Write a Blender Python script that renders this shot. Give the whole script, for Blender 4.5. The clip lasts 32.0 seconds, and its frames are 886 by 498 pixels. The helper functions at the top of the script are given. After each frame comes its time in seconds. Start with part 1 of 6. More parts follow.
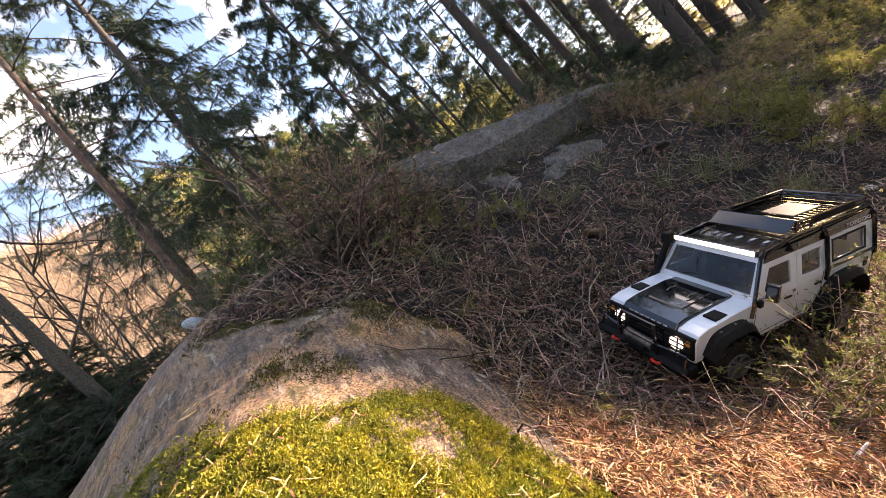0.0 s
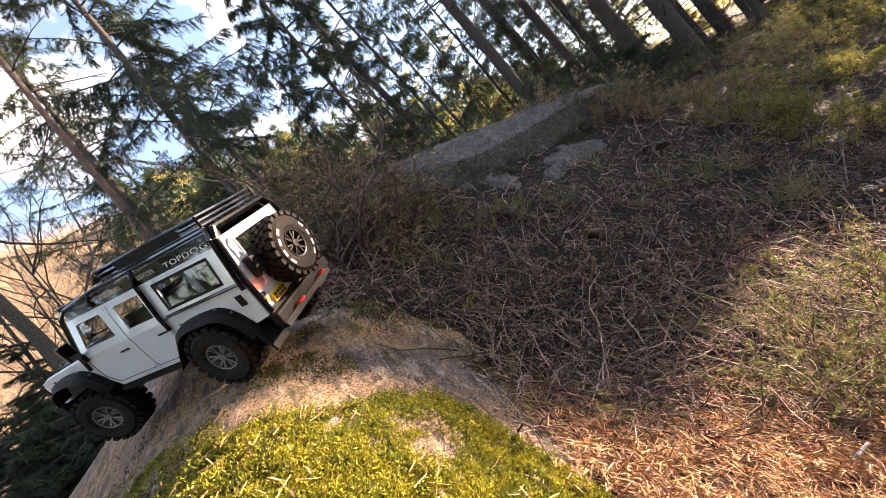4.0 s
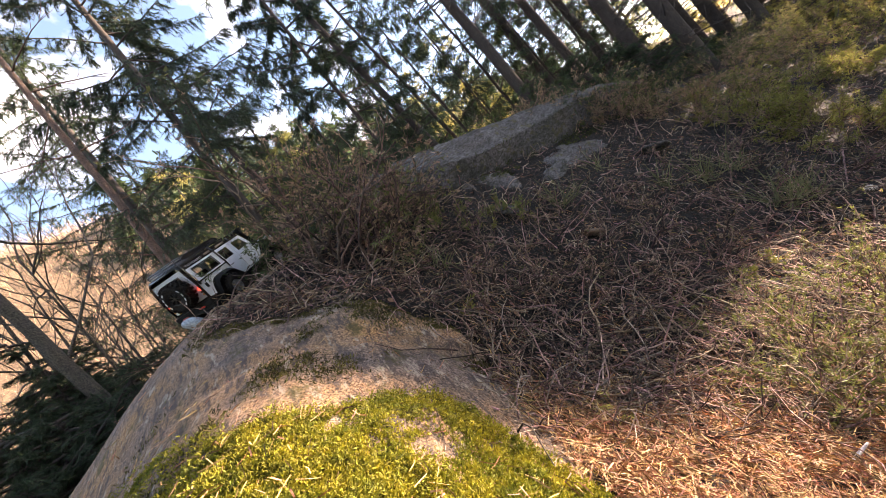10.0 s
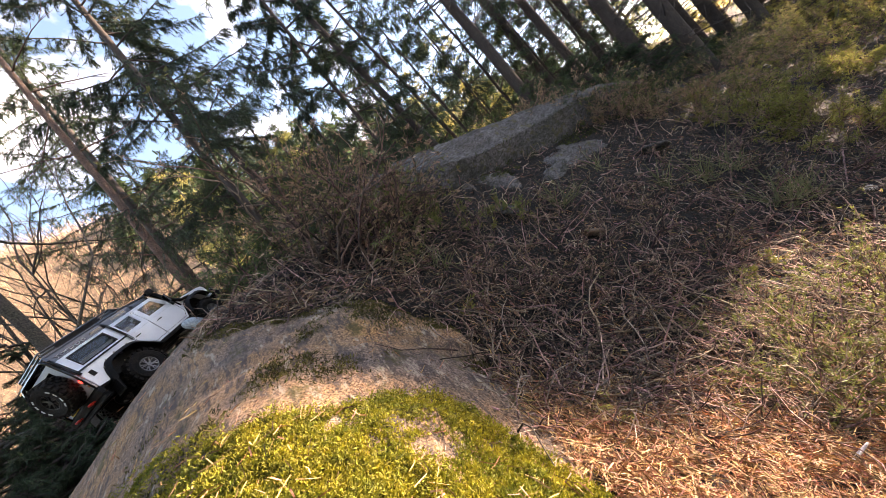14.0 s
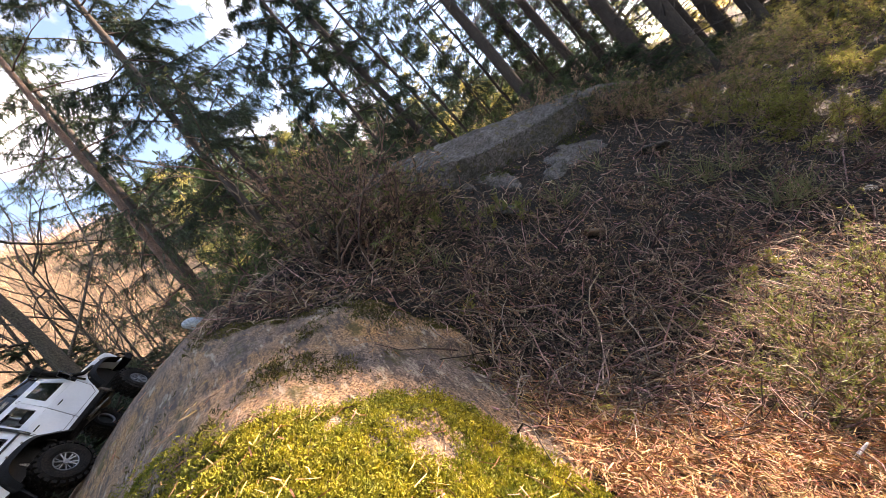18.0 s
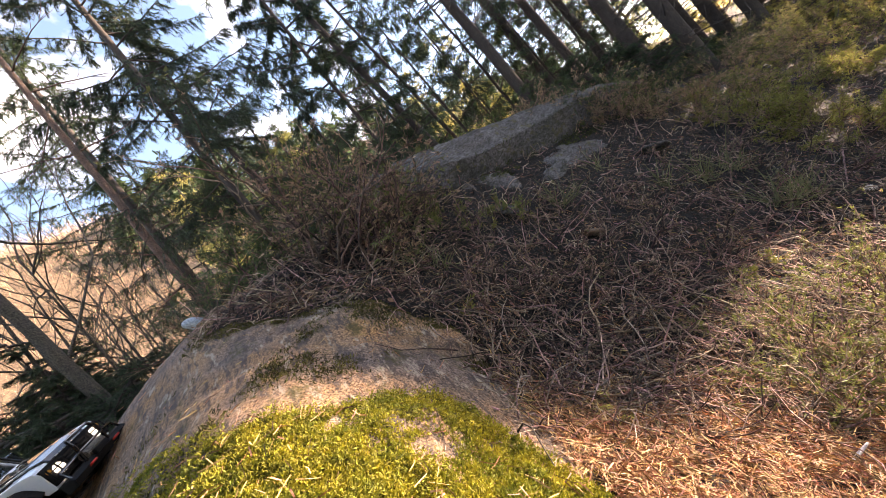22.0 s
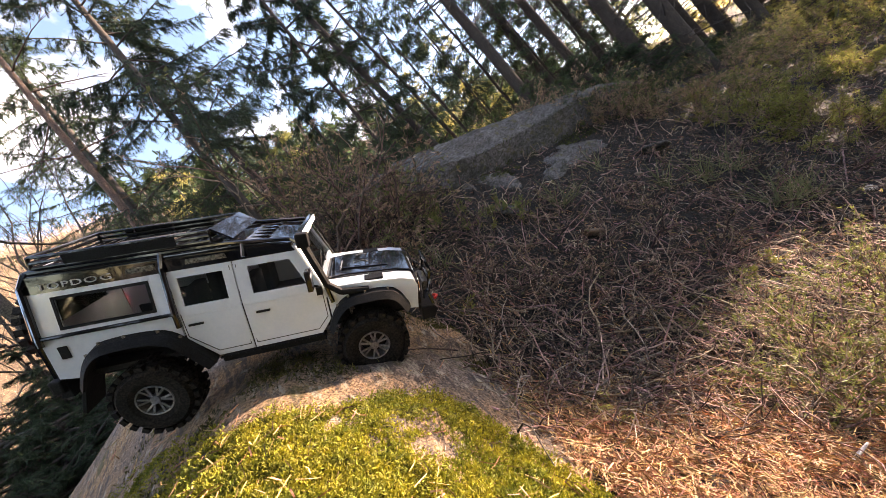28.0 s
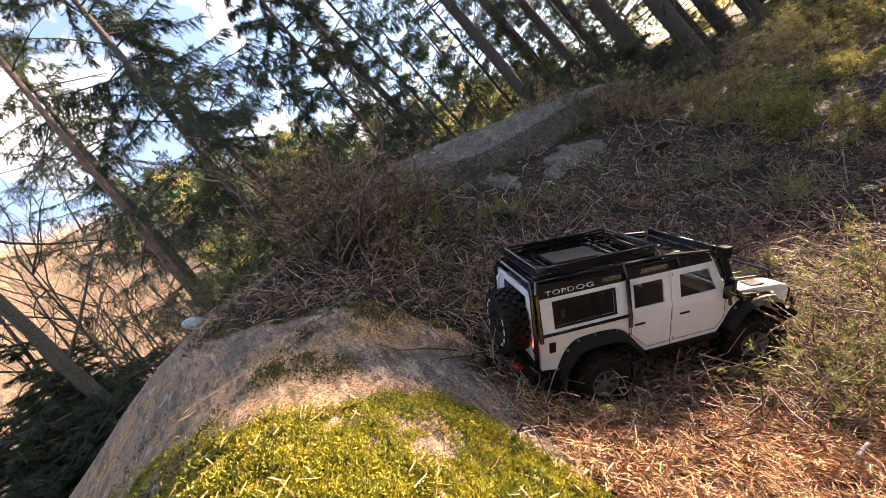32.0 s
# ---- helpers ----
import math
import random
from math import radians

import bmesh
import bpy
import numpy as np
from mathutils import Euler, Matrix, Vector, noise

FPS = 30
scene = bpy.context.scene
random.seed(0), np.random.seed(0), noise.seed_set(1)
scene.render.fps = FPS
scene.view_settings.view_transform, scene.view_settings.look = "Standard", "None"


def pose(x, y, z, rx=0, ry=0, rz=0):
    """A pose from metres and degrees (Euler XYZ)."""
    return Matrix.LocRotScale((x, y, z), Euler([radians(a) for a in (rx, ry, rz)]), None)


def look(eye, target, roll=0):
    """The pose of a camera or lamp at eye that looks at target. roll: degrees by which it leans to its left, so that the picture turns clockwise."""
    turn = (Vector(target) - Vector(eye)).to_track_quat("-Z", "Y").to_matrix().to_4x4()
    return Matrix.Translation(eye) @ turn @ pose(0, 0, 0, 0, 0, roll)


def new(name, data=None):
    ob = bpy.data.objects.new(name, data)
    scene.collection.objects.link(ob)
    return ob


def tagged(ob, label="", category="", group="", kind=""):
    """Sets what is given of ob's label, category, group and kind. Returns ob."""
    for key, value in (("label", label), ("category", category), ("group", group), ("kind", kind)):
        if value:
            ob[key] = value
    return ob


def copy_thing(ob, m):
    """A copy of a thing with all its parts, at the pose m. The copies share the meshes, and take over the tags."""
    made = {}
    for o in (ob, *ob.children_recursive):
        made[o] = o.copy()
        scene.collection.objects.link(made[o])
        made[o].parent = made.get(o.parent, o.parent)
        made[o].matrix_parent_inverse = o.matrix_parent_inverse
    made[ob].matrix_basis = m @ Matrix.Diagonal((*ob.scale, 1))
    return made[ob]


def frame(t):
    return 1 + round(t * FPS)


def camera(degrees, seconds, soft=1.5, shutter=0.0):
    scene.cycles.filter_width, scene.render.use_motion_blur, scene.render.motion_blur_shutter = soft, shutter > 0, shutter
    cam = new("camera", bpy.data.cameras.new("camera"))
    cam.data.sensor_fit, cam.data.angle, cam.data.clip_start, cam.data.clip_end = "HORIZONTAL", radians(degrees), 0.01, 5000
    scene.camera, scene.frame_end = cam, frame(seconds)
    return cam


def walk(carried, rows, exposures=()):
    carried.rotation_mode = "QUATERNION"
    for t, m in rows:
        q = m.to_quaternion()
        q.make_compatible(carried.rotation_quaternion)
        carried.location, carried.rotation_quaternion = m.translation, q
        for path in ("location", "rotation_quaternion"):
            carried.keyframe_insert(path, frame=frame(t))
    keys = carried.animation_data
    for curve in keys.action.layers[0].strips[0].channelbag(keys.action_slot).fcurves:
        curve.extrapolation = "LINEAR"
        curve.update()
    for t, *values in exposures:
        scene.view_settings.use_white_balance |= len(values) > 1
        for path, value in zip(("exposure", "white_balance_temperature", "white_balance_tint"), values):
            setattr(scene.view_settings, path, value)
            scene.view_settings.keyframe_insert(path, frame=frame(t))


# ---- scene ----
# The camera lies tilted on the hillside: its own right-hand axis points 40 degrees down the slope.
# TILT turns the "slope frame" (x along the picture's width, y ahead, z across it) into the upright world.
ROLL = 40.0
EYE_Z = 1.2
TILT = Matrix.Translation((0, 0, EYE_Z)) @ Matrix.Rotation(radians(ROLL), 4, "Y")
UP = Vector((-math.sin(radians(ROLL)), 0, math.cos(radians(ROLL))))      # true up, in the slope frame

cam = camera(104.4, 32.0, soft=0.5)
EYE = look((0, 0, EYE_Z), (0, 5, EYE_Z), -ROLL)
walk(cam, [(0, EYE), (32, EYE)], exposures=[(0, 2.82, 8000, 26), (32, 2.82, 8000, 26)])

# ---- light ----
SUN_SLOPE = Vector((0.60, 0.33, 0.73)).normalized()
SUN_DIR = (TILT.to_3x3() @ SUN_SLOPE).normalized()
sun_data = bpy.data.lights.new("sun", "SUN")
sun_data.energy, sun_data.angle, sun_data.color = 3.9, radians(0.6), (1.0, 0.89, 0.74)
sun = new("sun", sun_data)
sun.matrix_world = Matrix.Translation((0, 0, 30)) @ SUN_DIR.to_track_quat("Z", "Y").to_matrix().to_4x4()
world = bpy.data.worlds.new("sky")
scene.world = world
world.use_nodes = True
wn = world.node_tree.nodes
sky = wn.new("ShaderNodeTexSky")
sky.sky_type, sky.sun_disc = "NISHITA", False
sky.sun_elevation = math.asin(SUN_DIR.z)
sky.sun_rotation = math.atan2(SUN_DIR.x, SUN_DIR.y)
sky.altitude, sky.air_density, sky.dust_density, sky.ozone_density = 300, 1.0, 0.5, 2.0
cloud = wn.new("ShaderNodeTexNoise")
cloud.inputs["Scale"].default_value, cloud.inputs["Detail"].default_value, cloud.inputs["Roughness"].default_value = 3.2, 7, 0.55
cover = wn.new("ShaderNodeMapRange")
cover.inputs["From Min"].default_value, cover.inputs["From Max"].default_value = 0.53, 0.68
cloudy = wn.new("ShaderNodeMixRGB")
cloudy.inputs[2].default_value = (3.0, 3.0, 3.0, 1)
world.node_tree.links.new(cloud.outputs["Fac"], cover.inputs["Value"])
world.node_tree.links.new(cover.outputs[0], cloudy.inputs["Fac"])
world.node_tree.links.new(sky.outputs[0], cloudy.inputs[1])
world.node_tree.links.new(cloudy.outputs["Color"], wn["Background"].inputs[0])
wn["Background"].inputs[1].default_value = 0.15


# ---- materials ----
def material(name, base, rough=0.6, metal=0.0, scale=0.0, spread=0.25, bump=0.0, bump_scale=None, second=None, per_piece=0.0,
             emission=None, strength=0.0, coat=0.0, through_light=0.0, fine=None, obj_space=False):
    """A surface with its base colour, a coarse and a fine variation, relief, and colour shifts from piece to piece."""
    m = bpy.data.materials.new(name)
    m.use_nodes = True
    nt = m.node_tree
    nodes, links = nt.nodes, nt.links
    b = nodes["Principled BSDF"]
    b.inputs["Base Color"].default_value = (*base, 1)
    b.inputs["Roughness"].default_value = rough
    b.inputs["Metallic"].default_value = metal
    b.inputs["Coat Weight"].default_value = coat
    m.diffuse_color = (*base, 1)
    if emission:
        b.inputs["Emission Color"].default_value = (*emission, 1)
        b.inputs["Emission Strength"].default_value = strength
    col = None
    if scale:
        if obj_space:
            pos = nodes.new("ShaderNodeTexCoord").outputs["Object"]
        else:
            pos = nodes.new("ShaderNodeNewGeometry").outputs["Position"]
        n1 = nodes.new("ShaderNodeTexNoise")
        n1.inputs["Scale"].default_value, n1.inputs["Detail"].default_value, n1.inputs["Roughness"].default_value = scale, 6, 0.65
        links.new(pos, n1.inputs["Vector"])
        ramp = nodes.new("ShaderNodeValToRGB")
        other = second or tuple(c * (1 - spread) for c in base)
        ramp.color_ramp.elements[0].position, ramp.color_ramp.elements[1].position = 0.36, 0.64
        ramp.color_ramp.elements[0].color, ramp.color_ramp.elements[1].color = (*other, 1), (*base, 1)
        links.new(n1.outputs["Fac"], ramp.inputs["Fac"])
        n2 = nodes.new("ShaderNodeTexNoise")
        n2.inputs["Scale"].default_value, n2.inputs["Detail"].default_value = (fine or scale * 9), 4
        links.new(pos, n2.inputs["Vector"])
        mul = nodes.new("ShaderNodeMixRGB")
        mul.blend_type = "OVERLAY"
        mul.inputs["Fac"].default_value = min(0.9, spread * 1.6)
        links.new(ramp.outputs["Color"], mul.inputs[1])
        stretch = nodes.new("ShaderNodeMapRange")
        stretch.inputs["From Min"].default_value, stretch.inputs["From Max"].default_value = 0.32, 0.68
        links.new(n2.outputs["Fac"], stretch.inputs["Value"])
        links.new(stretch.outputs[0], mul.inputs[2])
        col = mul.outputs["Color"]
        if bump:
            bp = nodes.new("ShaderNodeBump")
            bp.inputs["Strength"].default_value = bump
            bp.inputs["Distance"].default_value = 0.01
            n3 = nodes.new("ShaderNodeTexNoise")
            n3.inputs["Scale"].default_value, n3.inputs["Detail"].default_value, n3.inputs["Roughness"].default_value = bump_scale or scale * 6, 8, 0.7
            links.new(pos, n3.inputs["Vector"])
            links.new(n3.outputs["Fac"], bp.inputs["Height"])
            links.new(bp.outputs["Normal"], b.inputs["Normal"])
    if per_piece:
        isl = nodes.new("ShaderNodeNewGeometry").outputs["Random Per Island"]
        hsv = nodes.new("ShaderNodeHueSaturation")
        if col is None:
            hsv.inputs["Color"].default_value = (*base, 1)
        else:
            links.new(col, hsv.inputs["Color"])
        mr = nodes.new("ShaderNodeMapRange")
        mr.inputs["To Min"].default_value, mr.inputs["To Max"].default_value = 1 - per_piece, 1 + per_piece
        links.new(isl, mr.inputs["Value"])
        links.new(mr.outputs[0], hsv.inputs["Value"])
        w = nodes.new("ShaderNodeTexWhiteNoise")
        w.noise_dimensions = "1D"
        links.new(isl, w.inputs["W"])
        mr2 = nodes.new("ShaderNodeMapRange")
        mr2.inputs["To Min"].default_value, mr2.inputs["To Max"].default_value = 0.5 - per_piece * 0.06, 0.5 + per_piece * 0.06
        links.new(w.outputs["Value"], mr2.inputs["Value"])
        links.new(mr2.outputs[0], hsv.inputs["Hue"])
        col = hsv.outputs["Color"]
    if col is not None:
        links.new(col, b.inputs["Base Color"])
    if through_light:
        tr = nodes.new("ShaderNodeBsdfTranslucent")
        tr.inputs["Color"].default_value = (*(min(1, c * 1.5) for c in base), 1)
        if col is not None:
            links.new(col, tr.inputs["Color"])
        mx = nodes.new("ShaderNodeMixShader")
        mx.inputs[0].default_value = through_light
        links.new(b.outputs[0], mx.inputs[1])
        links.new(tr.outputs[0], mx.inputs[2])
        links.new(mx.outputs[0], nodes["Material Output"].inputs["Surface"])
    return m


def glass(name, tint, rough=0.02):
    m = bpy.data.materials.new(name)
    m.use_nodes = True
    b = m.node_tree.nodes["Principled BSDF"]
    b.inputs["Base Color"].default_value = (*tint, 1)
    b.inputs["Transmission Weight"].default_value = 1.0
    b.inputs["Roughness"].default_value = rough
    b.inputs["IOR"].default_value = 1.3
    return m


# soil taken near black: the shade between stems and litter is in its colour
M_SOIL = material("shade_blackened_soil", (0.008, 0.0055, 0.0045), 0.95, scale=9, spread=0.5, bump=0.8, bump_scale=130, second=(0.003, 0.0025, 0.002))
# the open hillside further off is dead bracken
def far_cover(m, col, other, start, end):
    nt = m.node_tree
    b = nt.nodes["Principled BSDF"]
    src = b.inputs["Base Color"].links[0].from_socket
    pos = nt.nodes.new("ShaderNodeNewGeometry").outputs["Position"]
    ln = nt.nodes.new("ShaderNodeVectorMath")
    ln.operation = "LENGTH"
    nt.links.new(pos, ln.inputs[0])
    mr = nt.nodes.new("ShaderNodeMapRange")
    mr.inputs["From Min"].default_value, mr.inputs["From Max"].default_value = start, end
    nt.links.new(ln.outputs["Value"], mr.inputs["Value"])
    ns = nt.nodes.new("ShaderNodeTexNoise")
    ns.inputs["Scale"].default_value, ns.inputs["Detail"].default_value, ns.inputs["Roughness"].default_value = 2.2, 10, 0.85
    nt.links.new(pos, ns.inputs["Vector"])
    rp = nt.nodes.new("ShaderNodeValToRGB")
    rp.color_ramp.elements[0].position, rp.color_ramp.elements[1].position = 0.38, 0.62
    rp.color_ramp.elements[0].color, rp.color_ramp.elements[1].color = (*other, 1), (*col, 1)
    nt.links.new(ns.outputs["Fac"], rp.inputs["Fac"])
    mx = nt.nodes.new("ShaderNodeMixRGB")
    nt.links.new(mr.outputs[0], mx.inputs["Fac"])
    nt.links.new(src, mx.inputs[1])
    nt.links.new(rp.outputs["Color"], mx.inputs[2])
    nt.links.new(mx.outputs["Color"], b.inputs["Base Color"])


far_cover(M_SOIL, (0.25, 0.17, 0.105), (0.085, 0.058, 0.040), 9, 20)
M_ROCK = material("granite", (0.37, 0.215, 0.10), 0.9, scale=4.5, spread=0.5, bump=0.9, bump_scale=80, second=(0.20, 0.155, 0.135), fine=260)


def weathered(m, axis, dark, pale):
    """Streaks of dirt and lichen that run down the rock."""
    nt = m.node_tree
    b = nt.nodes["Principled BSDF"]
    src = b.inputs["Base Color"].links[0].from_socket
    pos = nt.nodes.new("ShaderNodeNewGeometry").outputs["Position"]
    for scale, stretch, lo, hi, col, amount in ((9, 2.5, 0.50, 0.62, dark, 0.62), (60, 4.5, 0.51, 0.59, dark, 0.85), (50, 4.0, 0.57, 0.63, pale, 0.75), (15, 1.6, 0.555, 0.64, (0.075, 0.072, 0.018), 0.8), (150, 1.0, 0.60, 0.66, dark, 0.6), (19, 1.0, 0.655, 0.69, pale, 0.8)):
        turn = nt.nodes.new("ShaderNodeMapping")
        turn.inputs["Rotation"].default_value = Vector(axis).rotation_difference(Vector((1, 0, 0))).to_euler()
        nt.links.new(pos, turn.inputs["Vector"])
        mp = nt.nodes.new("ShaderNodeMapping")
        mp.inputs["Scale"].default_value = (1 / stretch, 1, 1)
        nt.links.new(turn.outputs[0], mp.inputs["Vector"])
        ns = nt.nodes.new("ShaderNodeTexNoise")
        ns.inputs["Scale"].default_value, ns.inputs["Detail"].default_value, ns.inputs["Roughness"].default_value = scale, 7, 0.7
        nt.links.new(mp.outputs[0], ns.inputs["Vector"])
        mr = nt.nodes.new("ShaderNodeMapRange")
        mr.inputs["From Min"].default_value, mr.inputs["From Max"].default_value, mr.inputs["To Max"].default_value = lo, hi, amount
        nt.links.new(ns.outputs["Fac"], mr.inputs["Value"])
        mx = nt.nodes.new("ShaderNodeMixRGB")
        nt.links.new(mr.outputs[0], mx.inputs["Fac"])
        nt.links.new(src, mx.inputs[1])
        mx.inputs[2].default_value = (*col, 1)
        src = mx.outputs["Color"]
    nt.links.new(src, b.inputs["Base Color"])


weathered(M_ROCK, (-0.38, 0.86, 0.32), (0.075, 0.062, 0.058), (0.46, 0.41, 0.33))
M_MOSS = material("moss_shoots", (0.33, 0.295, 0.03), 0.75, scale=26, spread=0.3, second=(0.13, 0.155, 0.018), per_piece=0.26, through_light=0.35)
M_DARK_MOSS = material("dark_moss", (0.07, 0.085, 0.022), 0.85, scale=12, spread=0.4, second=(0.03, 0.035, 0.012), per_piece=0.5, through_light=0.2)
M_OLD_MOSS = material("olive_moss", (0.13, 0.115, 0.026), 0.85, scale=24, spread=0.4, second=(0.05, 0.05, 0.016), per_piece=0.5, through_light=0.2)
M_NEEDLE = material("dead_pine_needles", (0.50, 0.285, 0.135), 0.7, scale=30, spread=0.3, second=(0.20, 0.105, 0.055), per_piece=0.7)
M_TWIG = material("grey_brown_twigs", (0.37, 0.255, 0.205), 0.85, scale=24, spread=0.4, second=(0.075, 0.048, 0.038), per_piece=0.9)
M_CRUMB = material("bark_crumbs", (0.22, 0.145, 0.115), 0.9, scale=20, spread=0.4, second=(0.045, 0.03, 0.025), per_piece=0.85)
M_PALE = material("bleached_twigs", (0.46, 0.38, 0.31), 0.8, scale=30, spread=0.3, second=(0.22, 0.17, 0.14), per_piece=0.35)
M_HEATH_STEM = material("heather_stems", (0.22, 0.145, 0.115), 0.85, scale=30, spread=0.4, second=(0.06, 0.038, 0.032), per_piece=0.7)
M_HEATH_DRY = material("dry_heather_flowers", (0.30, 0.205, 0.14), 0.8, per_piece=0.5, through_light=0.3)
M_HEATH_GREEN = material("heather_leaves", (0.13, 0.14, 0.05), 0.7, per_piece=0.5, through_light=0.3)
M_BILBERRY = material("bilberry_leaves", (0.23, 0.225, 0.06), 0.6, per_piece=0.45, through_light=0.5)
M_JUNIPER = material("juniper_needles", (0.075, 0.115, 0.04), 0.6, per_piece=0.5, through_light=0.4)
M_SPRIG = material("heather_sprays", (0.17, 0.19, 0.055), 0.65, per_piece=0.4, through_light=0.4)
M_GRASS = material("grass_blades", (0.17, 0.18, 0.085), 0.6, per_piece=0.4, through_light=0.3)
M_BARK = material("pine_bark", (0.060, 0.047, 0.041), 0.9, scale=14, spread=0.5, bump=1.0, bump_scale=60, second=(0.05, 0.04, 0.035))
M_BARK_RED = material("red_pine_bark", (0.135, 0.082, 0.060), 0.9, scale=10, spread=0.5, bump=1.0, bump_scale=50, second=(0.11, 0.07, 0.055))
M_BARK_GREY = material("grey_birch_bark", (0.065, 0.055, 0.046), 0.9, scale=12, spread=0.45, bump=0.7, bump_scale=60, second=(0.06, 0.055, 0.04))
M_SPRUCE = material("spruce_needles", (0.032, 0.056, 0.026), 0.55, per_piece=0.6, through_light=0.35)
M_PINE = material("pine_needles", (0.055, 0.085, 0.035), 0.6, per_piece=0.5, through_light=0.4)
# pale yellow so that backlight and haze are painted into the foliage
M_SUN_PAINTED = material("sun_painted_larch_needles", (0.40, 0.37, 0.12), 0.65, per_piece=0.45, through_light=0.6)
M_LEAF = material("dead_leaves", (0.24, 0.14, 0.075), 0.75, scale=40, spread=0.3, per_piece=0.35)
M_SLAB = material("grey_slab_rock", (0.120, 0.116, 0.122), 0.9, scale=7, spread=0.5, bump=1.0, bump_scale=60, second=(0.060, 0.056, 0.055), fine=90)
weathered(M_SLAB, (0.6, 0.7, 0.1), (0.022, 0.024, 0.014), (0.16, 0.158, 0.16))
M_STONE = material("small_stones", (0.22, 0.16, 0.115), 0.85, scale=60, spread=0.35, bump=0.4, bump_scale=200)
M_BLUE = material("blue_grey_stone", (0.34, 0.42, 0.47), 0.85, scale=25, spread=0.25, bump=0.5, bump_scale=120)
M_WHITE_ROCK = material("white_quartz", (0.75, 0.70, 0.66), 0.6, scale=50, spread=0.2)
M_BRACKEN = material("dead_bracken", (0.44, 0.30, 0.19), 0.9, per_piece=0.85, through_light=0.2)

# truck
M_WHITE = material("white_gloss_paint", (0.74, 0.79, 0.85), 0.2, scale=26, spread=0.05, coat=0.5, obj_space=True)
M_BLACK = material("black_gloss_plastic", (0.006, 0.006, 0.008), 0.10, scale=30, spread=0.3, coat=0.6, obj_space=True)
M_MATT = material("matt_black_plastic", (0.009, 0.009, 0.010), 0.62, scale=60, spread=0.4, bump=0.15, bump_scale=400, obj_space=True)
M_RUBBER = material("dusty_tyre_rubber", (0.009, 0.0085, 0.008), 0.75, scale=35, spread=0.5, second=(0.018, 0.014, 0.012), bump=0.2, bump_scale=300, obj_space=True)
M_RIM = material("grey_alloy", (0.24, 0.245, 0.26), 0.38, metal=0.5, scale=50, spread=0.2, obj_space=True)
M_RIM_DARK = material("black_alloy", (0.03, 0.03, 0.032), 0.4, metal=0.5, scale=50, spread=0.3, obj_space=True)
M_STEEL = material("worn_steel", (0.30, 0.27, 0.23), 0.45, metal=0.8, scale=40, spread=0.5, obj_space=True)
M_TAN = material("muddy_axle_casing", (0.24, 0.17, 0.10), 0.7, scale=40, spread=0.4, obj_space=True)
M_RED = material("red_plastic", (0.65, 0.035, 0.02), 0.35)
M_TAIL = material("tail_lamp_glow", (0.6, 0.02, 0.02), 0.3, emission=(1, 0.05, 0.03), strength=1.2)
M_AMBER = material("amber_lens", (0.6, 0.25, 0.03), 0.3)
M_LED = material("lit_led_bar", (0.9, 0.9, 0.9), 0.3, emission=(0.95, 0.97, 1.0), strength=0.6)
M_LAMP = material("headlamp_glow", (0.9, 0.9, 0.85), 0.2, emission=(1, 0.96, 0.85), strength=0.3)
M_PLATE = material("yellow_plate", (0.80, 0.52, 0.03), 0.5)
M_LETTER = material("grey_lettering", (0.55, 0.55, 0.55), 0.5)
M_GLASS = glass("tinted_window", (0.78, 0.80, 0.81))
M_SCREEN = glass("windscreen_glass", (0.60, 0.66, 0.70))
for m in (M_MATT, M_RUBBER):
    m.node_tree.nodes["Principled BSDF"].inputs["Specular IOR Level"].default_value = 0.18
M_DARK = material("dark_cabin_lining", (0.02, 0.02, 0.022), 0.8, scale=40, spread=0.3, obj_space=True)


# ---- mesh helpers ----
def link_mesh(name, bm, mat, parent=None, label="", smooth=False):
    me = bpy.data.meshes.new(name)
    bm.to_mesh(me)
    bm.free()
    me.materials.append(mat)
    if smooth:
        me.shade_smooth()
    ob = new(name, me)
    if parent:
        ob.parent = parent
    if label:
        ob["label"] = label
    return ob


def part(name, bm, mat, parent, label="", smooth=False):
    return link_mesh(name, bm, mat, parent, label, smooth)


def raw_mesh(name, verts, faces, mat, parent=None, label="", smooth=False):
    me = bpy.data.meshes.new(name)
    verts = np.asarray(verts, dtype=np.float32)
    faces = np.asarray(faces, dtype=np.int32)
    k = faces.shape[1]
    me.vertices.add(len(verts))
    me.vertices.foreach_set("co", verts.ravel())
    me.loops.add(faces.size)
    me.loops.foreach_set("vertex_index", faces.ravel())
    me.polygons.add(len(faces))
    me.polygons.foreach_set("loop_start", np.arange(0, faces.size, k, dtype=np.int32))
    me.update(calc_edges=True)
    me.validate()
    me.materials.append(mat)
    if smooth:
        me.shade_smooth()
    ob = new(name, me)
    if parent:
        ob.parent = parent
    if label:
        ob["label"] = label
    return ob


T3 = np.array(TILT.to_3x3())
T0 = np.array(TILT.translation)


def to_world(p):
    return np.asarray(p) @ T3.T + T0


def unit(v):
    return v / (np.linalg.norm(v, axis=-1, keepdims=True) + 1e-12)


